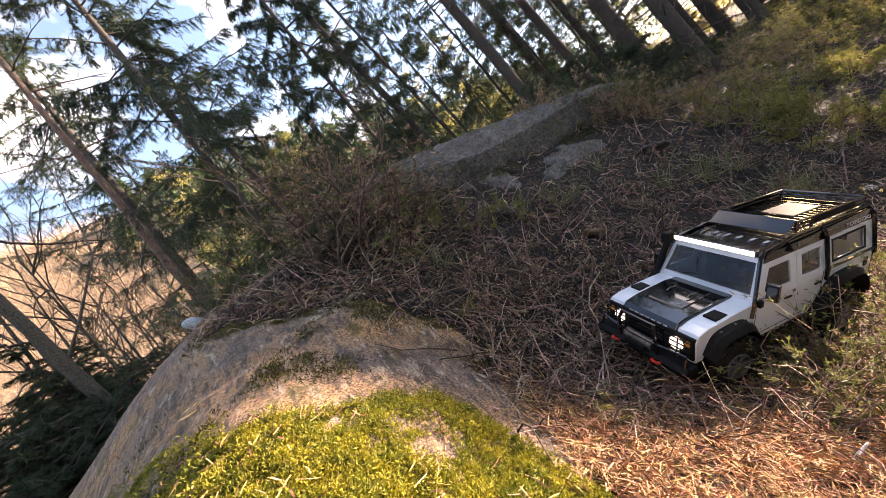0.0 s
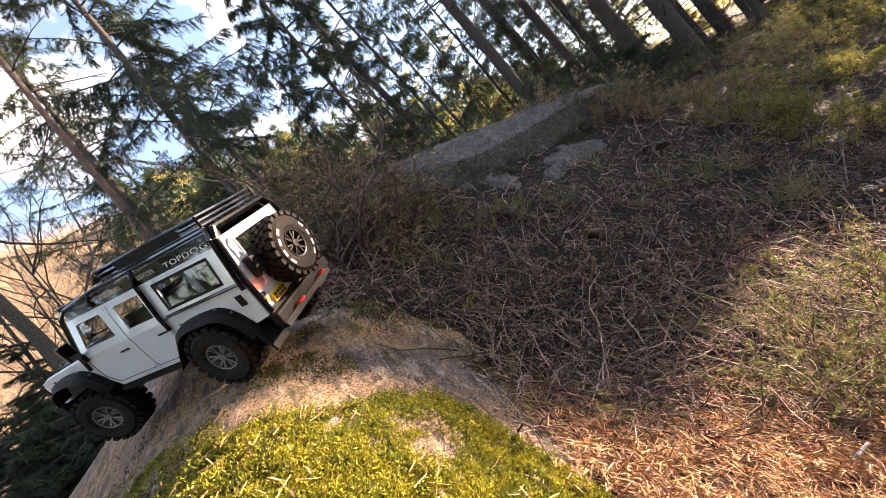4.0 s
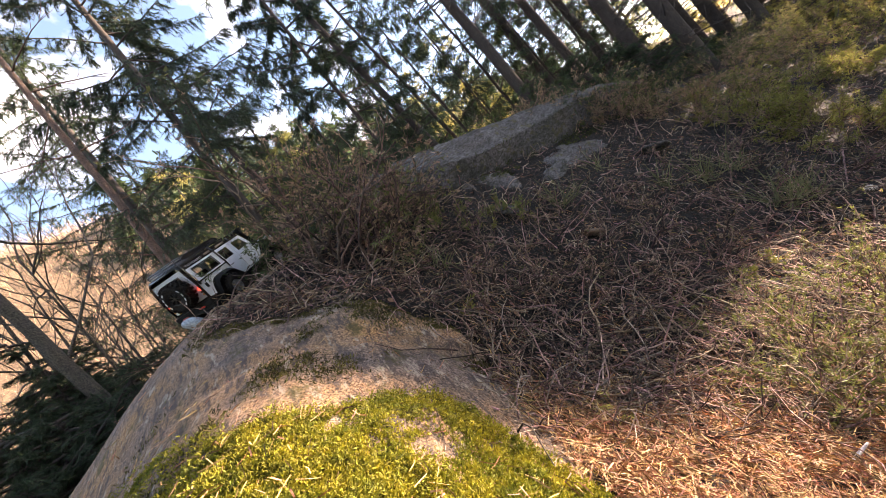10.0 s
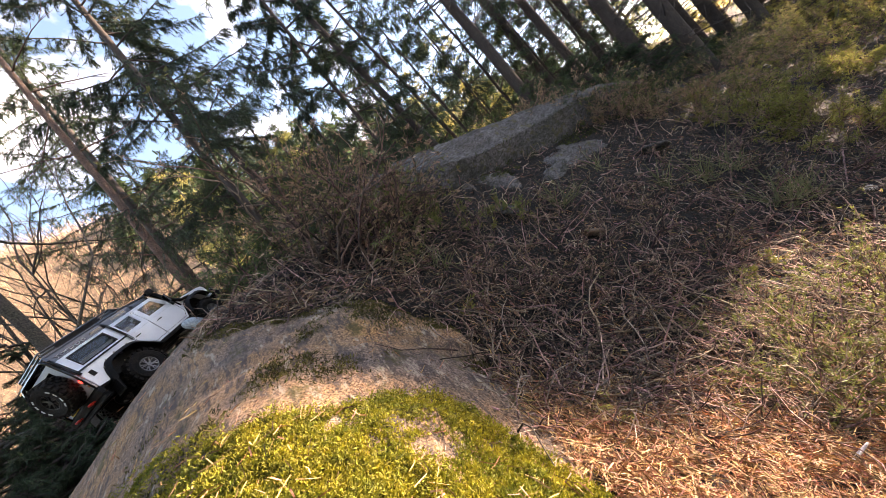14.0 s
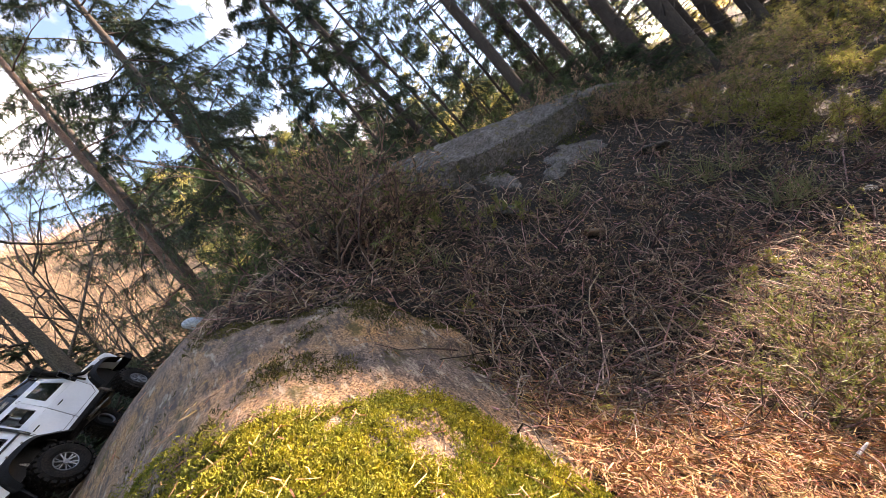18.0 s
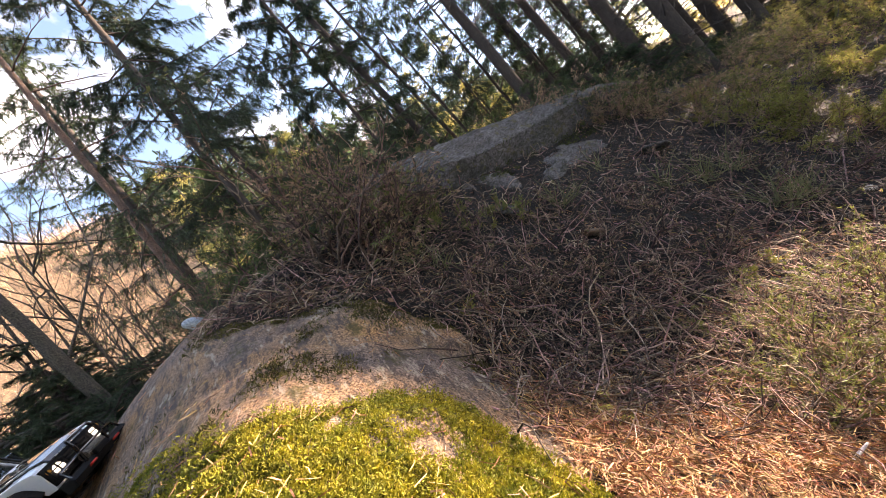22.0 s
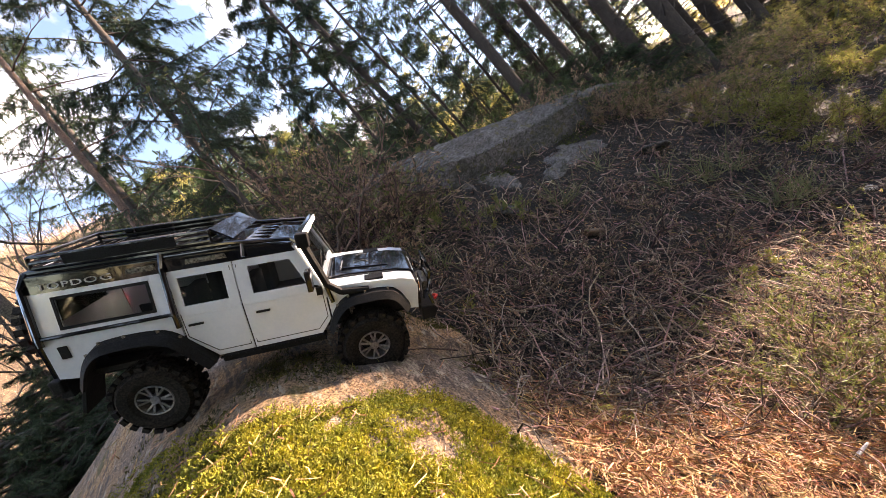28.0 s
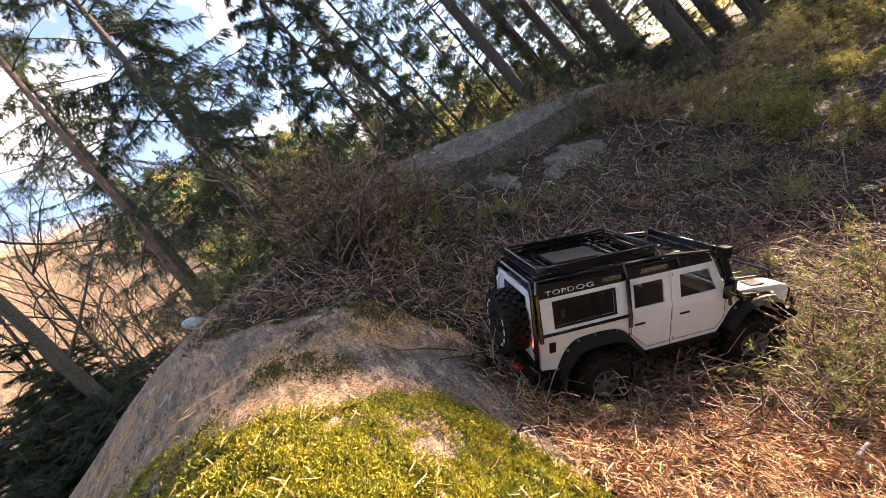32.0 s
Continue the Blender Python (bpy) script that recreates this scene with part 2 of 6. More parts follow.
def ribbons(p, d, length, width, bend, rng, taper=0.35, short=False):
    """Thin two-piece blades from p along d, bent sideways (short: one piece). Returns verts, quads."""
    n = len(p)
    d = unit(d)
    side = unit(np.cross(d, unit(rng.normal(size=(n, 3)))))
    nor = np.cross(side, d)
    L, w, b = (np.broadcast_to(np.asarray(a, float).reshape(-1, 1), (n, 1)) for a in (length, width, bend))
    if short:
        tip = p + d * L + nor * L * b * 0.3
        v = np.stack([p - side * w / 2, p + side * w / 2, tip + side * w * taper / 2, tip - side * w * taper / 2], 1)
        return v.reshape(-1, 3), np.arange(n * 4).reshape(-1, 4)
    mid = p + d * L * 0.5 + nor * L * b * 0.5
    tip = p + d * L + nor * L * b * rng.uniform(-0.5, 1.6, (n, 1))
    v = np.stack([p - side * w / 2, p + side * w / 2, mid - side * w / 2, mid + side * w / 2, tip - side * w * taper / 2, tip + side * w * taper / 2], 1)
    base = np.arange(n)[:, None] * 6
    f = np.concatenate([base + np.array([[0, 1, 3, 2]]), base + np.array([[2, 3, 5, 4]])], 0)
    return v.reshape(-1, 3), f


def merge(items):
    vs, fs, k = [], [], 0
    for v, f in items:
        vs.append(v)
        fs.append(f + k)
        k += len(v)
    return np.concatenate(vs), np.concatenate(fs)


def tubes(lines, sides=5):
    """Round stems along polylines: a list of (points, radii). Returns verts, quads."""
    ang = np.linspace(0, 2 * np.pi, sides, endpoint=False)
    vs, fs, k = [], [], 0
    for pts, rad in lines:
        pts = np.asarray(pts, float)
        n = len(pts)
        rad = np.broadcast_to(np.asarray(rad, float), (n,))
        tan = unit(np.gradient(pts, axis=0))
        ref = np.array([0.31, 0.52, 0.8]) if abs(tan[0] @ unit(np.array([0.31, 0.52, 0.8]))) < 0.9 else np.array([1.0, 0, 0])
        a = unit(np.cross(tan, ref))
        b = np.cross(tan, a)
        ring = pts[:, None] + rad[:, None, None] * (a[:, None] * np.cos(ang)[None, :, None] + b[:, None] * np.sin(ang)[None, :, None])
        vs.append(ring.reshape(-1, 3))
        i = (np.arange(n - 1)[:, None] * sides + np.arange(sides)[None]).ravel()
        j = (np.arange(n - 1)[:, None] * sides + (np.arange(sides)[None] + 1) % sides).ravel()
        fs.append(np.stack([i, j, j + sides, i + sides], 1) + k)
        k += n * sides
    return np.concatenate(vs), np.concatenate(fs)


def fractal(x, y, scale, seed, octaves=4, gain=0.5):
    """Smooth value noise on arrays, about -1 to 1."""
    out, amp, tot = np.zeros_like(np.asarray(x, float)), 1.0, 0.0
    for o in range(octaves):
        xs, ys = x * scale + seed * 17.3 + o * 5.1, y * scale - seed * 9.7 + o * 3.7
        xi, yi = np.floor(xs), np.floor(ys)
        fx, fy = xs - xi, ys - yi
        fx, fy = fx * fx * (3 - 2 * fx), fy * fy * (3 - 2 * fy)

        def cell(a, b):
            s = np.sin(a * 127.1 + b * 311.7 + seed * 74.7) * 43758.5453
            return (s - np.floor(s)) * 2 - 1
        out = out + amp * ((cell(xi, yi) * (1 - fx) + cell(xi + 1, yi) * fx) * (1 - fy) + (cell(xi, yi + 1) * (1 - fx) + cell(xi + 1, yi + 1) * fx) * fy)
        tot += amp
        amp, scale = amp * gain, scale * 2.03
    return out / tot


def smooth(a, b, v):
    t = np.clip((v - a) / (b - a), 0, 1)
    return t * t * (3 - 2 * t)


def softplus(v, w):
    return w * np.logaddexp(0, v / w)


def curve(xs, ys, v, blur):
    """A smooth line through a few plan values."""
    return sum(np.interp(v + o * blur, xs, ys) for o in (-1.5, -0.75, 0, 0.75, 1.5)) / 5


# ---- the ground: heights in the slope frame ----
def brow(y):
    """Where the bank turns over into the upper terrace."""
    return curve((0.1, 0.35, 0.6, 0.92, 1.1, 1.45, 1.85, 2.25, 3.0, 4.5), (-0.22, -0.31, -0.475, -0.69, -0.765, -0.755, -0.58, -0.15, 0.98, 3.2), y, 0.06)


def bank(x, y):
    z = curve((-0.5, 0.25, 0.6, 0.8, 1.2, 1.6, 2.2, 3.0, 4.5, 8.0), (-0.30, -0.285, -0.275, -0.225, -0.05, 0.16, 0.51, 1.02, 1.75, 3.2), y, 0.08)
    z = z + 0.16 * softplus(x - 0.55, 0.12) + 0.06 * softplus(x - 1.5, 0.4)
    # hump of the near rock
    z = z + 0.085 * np.exp(-((x + 0.17) / 0.27) ** 2 - ((y - 0.62) / 0.42) ** 2)
    # worn hollow behind the hump, where the wheels run down to the litter
    z = z - 0.034 * np.exp(-((x - 0.20) / 0.20) ** 2 - ((y - 0.74) / 0.16) ** 2)
    z = z - 0.12 * smooth(0.75, 1.5, y) * smooth(0.15, -0.6, x) * smooth(2.3, 1.6, y)
    return z


def near_height(x, y):
    k = 1.52 - 0.62 * smooth(1.3, 2.4, y)
    return bank(x, y) - k * softplus(brow(y) - x, 0.07)


def far_height(x, y):
    r = np.hypot(x, y) + 1e-6
    lim = np.minimum(1, 150 / r)
    xx, yy = x * lim, y * lim
    flat = 0.839 * x - 0.6
    ridge = 0.385 * yy + 0.3135 * xx
    rise = softplus(ridge - (0.839 * xx - 0.6), 4.0) * smooth(14, 75, r) * smooth(-0.35, 0.15, yy / r)
    return flat + rise + fractal(x, y, 0.08, 3) * 0.8 * smooth(8, 30, r)


def height(x, y):
    x, y = np.asarray(x, float), np.asarray(y, float)
    w = smooth(3.2, 11.0, np.hypot(x, y - 0.8))
    return near_height(np.clip(x, -9, 9), np.clip(y, -3, 9)) * (1 - w) + far_height(x, y) * w


def rock_mask(x, y):
    """1 on bare rock, 0 under soil and litter."""
    m = smooth(0.16, -0.02, x - 0.05 - 0.30 * (0.62 - y) + 0.05 * fractal(x, y, 5, 11)) * smooth(0.96, 0.80, y + 0.25 * (x + 0.2) * (x > -0.2) + 0.06 * fractal(x, y, 6, 5))
    left = smooth(0.10, -0.06, x - brow(y) - 0.02 + 0.07 * fractal(x, y, 4, 8)) * smooth(2.1, 1.6, y)
    return np.clip(np.maximum(m, left), 0, 1)


def ledge_mask(x, y):
    """The slab of rock along the brow further up."""
    s = x - brow(y)
    return smooth(-0.10, 0.0, s) * smooth(0.56, 0.50, s + 0.10 * fractal(x, y, 2.0, 2)) * smooth(1.80, 2.0, y) * smooth(3.3, 3.0, y)


def slab_mask(x, y):
    """Bare rock of the slab and of the worn plate below it."""
    s = x - brow(y)
    plate = smooth(0.52, 0.64, s) * smooth(1.22, 1.02, s + 0.12 * fractal(x, y, 3.0, 41)) * smooth(1.80, 1.95, y) * smooth(2.62, 2.40, y)
    return np.clip(np.maximum(ledge_mask(x, y), plate * smooth(-0.35, 0.0, fractal(x, y, 4.0, 43))), 0, 1)


def surface(x, y):
    """What wheels and plants stand on."""
    return height(x, y) + 0.08 * ledge_mask(x, y) + 0.006 * fractal(x, y, 7, 21)


def spacing(fine0, fine1, step, lo, hi, grow):
    a = list(np.arange(fine0, fine1 + 1e-9, step))
    s = step
    while a[-1] < hi:
        s *= grow
        a.append(a[-1] + s)
    s = step
    while a[0] > lo:
        s *= grow
        a.insert(0, a[0] - s)
    return np.array(a)


def sheet(name, xs, ys, zfun, mat, smooth_shade=True):
    X, Y = np.meshgrid(xs, ys)
    Z = zfun(X, Y)
    v = to_world(np.stack([X, Y, Z], -1).reshape(-1, 3))
    nx, ny = len(xs), len(ys)
    i = (np.arange(ny - 1)[:, None] * nx + np.arange(nx - 1)[None]).ravel()
    f = np.stack([i, i + 1, i + nx + 1, i + nx], 1)
    return raw_mesh(name, v, f, mat, smooth=smooth_shade)


def ground_z(x, y):
    return height(x, y) + 0.006 * fractal(x, y, 7, 21) + 0.010 * fractal(x, y, 26, 4) * smooth(14, 3, np.hypot(x, y)) - 0.03 * rock_mask(x, y)


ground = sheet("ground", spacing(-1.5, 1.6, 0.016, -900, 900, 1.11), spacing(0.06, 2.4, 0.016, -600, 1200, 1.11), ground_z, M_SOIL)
tagged(ground, "steep forest bank of soil, blackened by painted-in shade, under pine needle litter", "ground", kind="structure")


def rock_z(x, y):
    m = rock_mask(x, y)
    rough = 0.006 * fractal(x, y, 7, 21) + 0.009 * fractal(x * 0.6 + y * 0.5, y - x * 0.4, 16, 6) + 0.0022 * fractal(x, y, 55, 9)
    groove = -0.012 * np.exp(-((y - 0.70 - 0.12 * x + 0.03 * fractal(x, y, 5, 31)) / 0.035) ** 2) * smooth(-0.6, -0.3, x)
    step = 0.006 * np.abs(fractal(x * 0.5 + y * 0.9, (y - 1.1 * x) * 0.25, 14, 61)) ** 0.7
    s = x - brow(y)
    grain = (0.004 * np.abs(fractal(s * 30, y * 9, 1.0, 71)) + 0.006 * np.abs(fractal(s * 12, y * 4, 1.0, 72)) - 0.003) * smooth(0.22, -0.05, s)
    rim = np.minimum(np.minimum(x + 1.42, 2.06 - y), (y - 0.12) * 2.2) + 0.10 * fractal(x, y, 5, 91)
    return height(x, y) + rough + step + grain + groove - 0.05 * (1 - smooth(0.1, 0.6, m)) - 0.14 * smooth(0.22, 0.04, rim)


rock = sheet("rock_outcrop", np.arange(-1.45, 0.45, 0.0065), np.arange(0.1, 2.1, 0.0075), rock_z, M_ROCK)
tagged(rock, "rounded grey-brown granite outcrop, moss-topped, on the bank", "rock", kind="structure")


def ledge_z(x, y):
    m = ledge_mask(x, y)
    h = (0.17 + 0.12 * smooth(2.1, 2.8, y)) * smooth(0.38, 0.54, m + 0.12 * fractal(x, y, 6, 19)) + 0.02 * fractal(x, y, 2.2, 14)
    h = np.maximum(h, 0.065 * slab_mask(x, y))
    return height(x, y) + h - 0.045 + 0.022 * np.abs(fractal(x, y, 5, 15)) + 0.007 * fractal(x, y, 22, 2)


ledge = sheet("rock_ledge", np.arange(-0.7, 2.1, 0.014), np.arange(1.70, 3.5, 0.014), ledge_z, M_SLAB)
tagged(ledge, "long grey slab of bare rock along the brow", "rock", kind="structure")
# ---- the model truck: x ahead, y to its left, z up, wheels' underside at z = 0 ----
def box(bm, x0, x1, y0, y1, z0, z1, bevel=0.0):
    vs = [bm.verts.new((x, y, z)) for z in (z0, z1) for y in (y0, y1) for x in (x0, x1)]
    fs = [bm.faces.new([vs[i] for i in q]) for q in ((0, 2, 3, 1), (4, 5, 7, 6), (0, 1, 5, 4), (2, 6, 7, 3), (0, 4, 6, 2), (1, 3, 7, 5))]
    if bevel:
        bmesh.ops.bevel(bm, geom=list({e for f in fs for e in f.edges}), offset=bevel, segments=2, affect="EDGES", profile=0.6)


def prism(bm, pts, y0, y1, bevel=0.0):
    """A side-on outline (x, z), from y0 to y1."""
    a = [bm.verts.new((x, y0, z)) for x, z in pts]
    b = [bm.verts.new((x, y1, z)) for x, z in pts]
    fs = [bm.faces.new(a), bm.faces.new(b[::-1])]
    n = len(pts)
    fs += [bm.faces.new([a[i], b[i], b[(i + 1) % n], a[(i + 1) % n]]) for i in range(n)]
    bmesh.ops.recalc_face_normals(bm, faces=fs)
    if bevel:
        bmesh.ops.bevel(bm, geom=list({e for f in fs[:2] for e in f.edges}), offset=bevel, segments=2, affect="EDGES", profile=0.6)


def frame_panel(bm, outer, inner, y0, y1):
    """An outline with an opening; both have the same number of corners."""
    n = len(outer)
    o = [[bm.verts.new((x, y, z)) for x, z in outer] for y in (y0, y1)]
    i = [[bm.verts.new((x, y, z)) for x, z in inner] for y in (y0, y1)]
    fs = []
    for k in range(n):
        j = (k + 1) % n
        fs += [bm.faces.new([o[0][k], o[0][j], i[0][j], i[0][k]]), bm.faces.new([o[1][k], i[1][k], i[1][j], o[1][j]]),
               bm.faces.new([o[0][k], o[1][k], o[1][j], o[0][j]]), bm.faces.new([i[0][k], i[0][j], i[1][j], i[1][k]])]
    bmesh.ops.recalc_face_normals(bm, faces=fs)


def rod(bm, p, q, r, sides=8):
    p, q = Vector(p), Vector(q)
    d = q - p
    m = Matrix.Translation((p + q) / 2) @ d.to_track_quat("Z", "Y").to_matrix().to_4x4()
    bmesh.ops.create_cone(bm, cap_ends=True, segments=sides, radius1=r, radius2=r, depth=d.length, matrix=m)


def pipe(bm, pts, r, sides=7):
    for a, b in zip(pts, pts[1:]):
        rod(bm, a, b, r, sides)
    for p in pts[1:-1]:
        bmesh.ops.create_icosphere(bm, subdivisions=1, radius=r * 1.02, matrix=Matrix.Translation(p))


def lathe(bm, prof, seg, axis_y=True):
    """Turns (radius, y) round the y axis."""
    rings = []
    for k in range(seg):
        a = 2 * math.pi * k / seg
        rings.append([bm.verts.new((r * math.cos(a), y, r * math.sin(a))) for r, y in prof])
    fs = []
    for k in range(seg):
        p, q = rings[k], rings[(k + 1) % seg]
        fs += [bm.faces.new([p[i], p[i + 1], q[i + 1], q[i]]) for i in range(len(prof) - 1)]
    bmesh.ops.recalc_face_normals(bm, faces=fs)


def rounded(pts, times=2):
    """Cuts the corners of a line."""
    for _ in range(times):
        cut = [pts[0]]
        for p, q in zip(pts, pts[1:]):
            cut += [(p[0] * 0.75 + q[0] * 0.25, p[1] * 0.75 + q[1] * 0.25), (p[0] * 0.25 + q[0] * 0.75, p[1] * 0.25 + q[1] * 0.75)]
        pts = cut + [pts[-1]]
    return pts


def lean(bm):
    """The cabin's sides lean in above the waist and the body narrows a little to the tail."""
    for v in bm.verts:
        s = 1 if v.co.y > 0 else -1
        if v.co.z > 0.168:
            v.co.y -= s * (v.co.z - 0.168) * 0.16
    return bm


truck = new("model_truck")
tagged(truck, "white and black radio-controlled off-road model truck with roof rack", "model truck")


def side_of(s):
    Y0, Y1 = s * 0.0890, s * 0.0925
    # rear quarter with a long window
    bm = bmesh.new()
    frame_panel(bm, [(-0.278, 0.170), (-0.104, 0.170), (-0.104, 0.2315), (-0.278, 0.2315)], [(-0.246, 0.181), (-0.129, 0.181), (-0.129, 0.2215), (-0.246, 0.2215)], Y0, Y1)
    prism(bm, [(-0.278, 0.170), (-0.278, 0.106), (-0.243, 0.100), (-0.228, 0.128), (-0.205, 0.146), (-0.125, 0.146), (-0.104, 0.128), (-0.104, 0.170)], Y0, Y1)
    q = part("rear_quarter_panel", lean(bm), M_WHITE, truck, "white rear side panel")
    bm = bmesh.new()
    prism(bm, [(-0.247, 0.180), (-0.128, 0.180), (-0.128, 0.2225), (-0.247, 0.2225)], s * 0.0895, s * 0.0905)
    part("side_window", lean(bm), M_GLASS, q, "tinted side window")
    bm = bmesh.new()
    frame_panel(bm, [(-0.249, 0.178), (-0.126, 0.178), (-0.126, 0.2245), (-0.249, 0.2245)], [(-0.245, 0.182), (-0.130, 0.182), (-0.130, 0.2205), (-0.245, 0.2205)], s * 0.0922, s * 0.0934)
    part("window_seal", lean(bm), M_MATT, q)
    bm = bmesh.new()
    box(bm, -0.262, -0.250, min(s * 0.0922, s * 0.0945), max(s * 0.0922, s * 0.0945), 0.136, 0.155, 0.001)
    part("filler_flap", bm, M_MATT, q, "black fuel filler flap")
    # doors
    for name, o, i, hx in (
            ("rear_door", [(-0.0785, 0.160), (-0.0785, 0.124), (-0.056, 0.090), (-0.0170, 0.090), (-0.0170, 0.160)], [(-0.091, 0.178), (-0.031, 0.178), (-0.031, 0.2205), (-0.091, 0.2205)], -0.083),
            ("front_door", [(-0.0150, 0.160), (-0.0150, 0.090), (0.090, 0.090), (0.101, 0.106), (0.101, 0.160)], [(0.003, 0.178), (0.080, 0.178), (0.063, 0.2205), (0.003, 0.2205)], 0.010)):
        bm = bmesh.new()
        if name == "rear_door":
            prism(bm, [(-0.1015, 0.164), (-0.1015, 0.128), (-0.068, 0.090), (-0.0170, 0.090), (-0.0170, 0.164)], Y0, Y1, 0.0008)
            frame_panel(bm, [(-0.1015, 0.164), (-0.0170, 0.164), (-0.0170, 0.2315), (-0.1015, 0.2315)], i, Y0, Y1)
        else:
            prism(bm, [(-0.0150, 0.164), (-0.0150, 0.090), (0.086, 0.090), (0.103, 0.112), (0.103, 0.164)], Y0, Y1, 0.0008)
            frame_panel(bm, [(-0.0150, 0.164), (0.103, 0.164), (0.076, 0.2315), (-0.0150, 0.2315)], i, Y0, Y1)
        d = part(name, lean(bm), M_WHITE, truck, "white door with black handle")
        bm = bmesh.new()
        g = [(x + (0.001 if x > 0.04 else 0), z) for x, z in i]
        prism(bm, g, s * 0.0895, s * 0.0905)
        part("door_window", lean(bm), M_GLASS, d, "tinted door window")
        bm = bmesh.new()
        box(bm, hx - 0.010, hx + 0.010, min(s * 0.0925, s * 0.0955), max(s * 0.0925, s * 0.0955), 0.1475, 0.1505, 0.0007)
        part("door_handle", bm, M_MATT, d, "black door handle")
        bm = bmesh.new()
        for x in ((-0.1022, -0.1002) if name == "rear_door" else (-0.0166, -0.0152)):
            box(bm, x, x + 0.0012, min(s * 0.088, s * 0.0915), max(s * 0.088, s * 0.0915), 0.092, 0.166)
        outline = [(-0.0985, 0.168), (-0.0985, 0.131), (-0.066, 0.0985), (-0.0205, 0.0985), (-0.0205, 0.226)] if name == "rear_door" else [(-0.0115, 0.226), (-0.0115, 0.0985), (0.082, 0.0985), (0.0995, 0.118), (0.0995, 0.166)]
        pipe(bm, [(x, s * 0.0925, z) for x, z in outline], 0.0006, 5)
        part("shut_line", lean(bm), M_DARK, d, "dark gap round the door")
    # waist rail, sill, rock slider
    bm = bmesh.new()
    rod(bm, (-0.278, s * 0.0935, 0.1705), (-0.104, s * 0.0935, 0.1705), 0.0028)
    part("waist_rail", bm, M_BLACK, truck)
    bm = bmesh.new()
    box(bm, -0.064, 0.090, min(s * 0.080, s * 0.097), max(s * 0.080, s * 0.097), 0.079, 0.0885, 0.002)
    part("rock_slider", bm, M_MATT, truck, "black ribbed rock slider")
    bm = bmesh.new()
    for k in range(14):
        x = -0.056 + k * 0.0105
        box(bm, x, x + 0.005, min(s * 0.088, s * 0.0985), max(s * 0.088, s * 0.0985), 0.0875, 0.0897)
    part("tread_rib", bm, M_MATT, truck)
    # wing and flares
    bm = bmesh.new()
    prism(bm, [(0.105, 0.166), (0.105, 0.112), (0.116, 0.128), (0.132, 0.141), (0.150, 0.1445), (0.190, 0.1445), (0.212, 0.137), (0.228, 0.100), (0.246, 0.098), (0.250, 0.140), (0.244, 0.152), (0.222, 0.158), (0.160, 0.1635)], s * 0.056, s * 0.0915, 0.0022)
    w = part("front_wing", bm, M_WHITE, truck, "white front wing")
    bm = bmesh.new()
    box(bm, 0.166, 0.196, min(s * 0.064, s * 0.086), max(s * 0.064, s * 0.086), 0.158, 0.1645, 0.001)
    part("wing_vent", bm, M_MATT, w, "black wing vent")
    for nm, cx, pts in (("front_flare", 0.0, [(0.098, 0.100), (0.112, 0.130), (0.130, 0.146), (0.150, 0.150), (0.192, 0.150), (0.216, 0.143), (0.232, 0.112)]),
                        ("rear_flare", 0.0, [(-0.252, 0.094), (-0.236, 0.130), (-0.213, 0.150), (-0.190, 0.154), (-0.140, 0.154), (-0.114, 0.146), (-0.092, 0.118), (-0.070, 0.088)])):
        bm = bmesh.new()
        cen = Vector((sum(p[0] for p in pts) / len(pts), 0.06))
        line = rounded(pts)
        inner = [((p[0] - cen.x) * 0.90 + cen.x, (p[1] - 0.06) * 0.90 + 0.06) for p in line]
        n = len(line)
        rows = [[bm.verts.new((x, s * y, z - dz)) for x, z in pp] for pp, y, dz in ((line, 0.089, 0), (line, 0.104, 0.003), (inner, 0.113, 0.004), (inner, 0.104, 0.002), (inner, 0.086, 0))]
        fs = [bm.faces.new([r[k], r[k + 1], t[k + 1], t[k]]) for r, t in zip(rows, rows[1:] + rows[:1]) for k in range(n - 1)]
        fs += [bm.faces.new([r[0] for r in rows]), bm.faces.new([r[-1] for r in rows][::-1])]
        bmesh.ops.recalc_face_normals(bm, faces=fs)
        f = part(nm, bm, M_MATT, truck, "matt black wheel arch flare", smooth=False)
        for k in range(1, len(pts) - 2):
            p, q = pts[k], pts[k + 1]
            bm = bmesh.new()
            mx, mz = (p[0] * 2 + q[0]) / 3, (p[1] * 2 + q[1]) / 3
            rod(bm, (mx, s * 0.098, mz - 0.002), (mx, s * 0.098, mz + 0.0015), 0.0022, 6)
            part("bolt", bm, M_STEEL, f)
    # inner arch, mud flap
    for x0, x1 in ((0.108, 0.222), (-0.238, -0.092)):
        bm = bmesh.new()
        box(bm, x0, x1, min(s * 0.05, s * 0.055), max(s * 0.05, s * 0.055), 0.085, 0.145)
        part("inner_arch", bm, M_DARK, truck)
    bm = bmesh.new()
    prism(bm, [(-0.246, 0.100), (-0.262, 0.052), (-0.257, 0.050), (-0.240, 0.098)], s * 0.066, s * 0.106, 0.001)
    part("mud_flap", bm, M_MATT, truck, "black rubber mud flap")
    # external tube cage
    bm = bmesh.new()
    pipe(bm, [(-0.104, s * 0.0965, 0.150), (-0.104, s * 0.0960, 0.172), (-0.104, s * 0.085, 0.238), (-0.104, s * 0.074, 0.2585)], 0.0035)
    pipe(bm, [(-0.276, s * 0.0955, 0.160), (-0.276, s * 0.094, 0.175), (-0.276, s * 0.083, 0.242), (-0.270, s * 0.072, 0.259)], 0.0038)
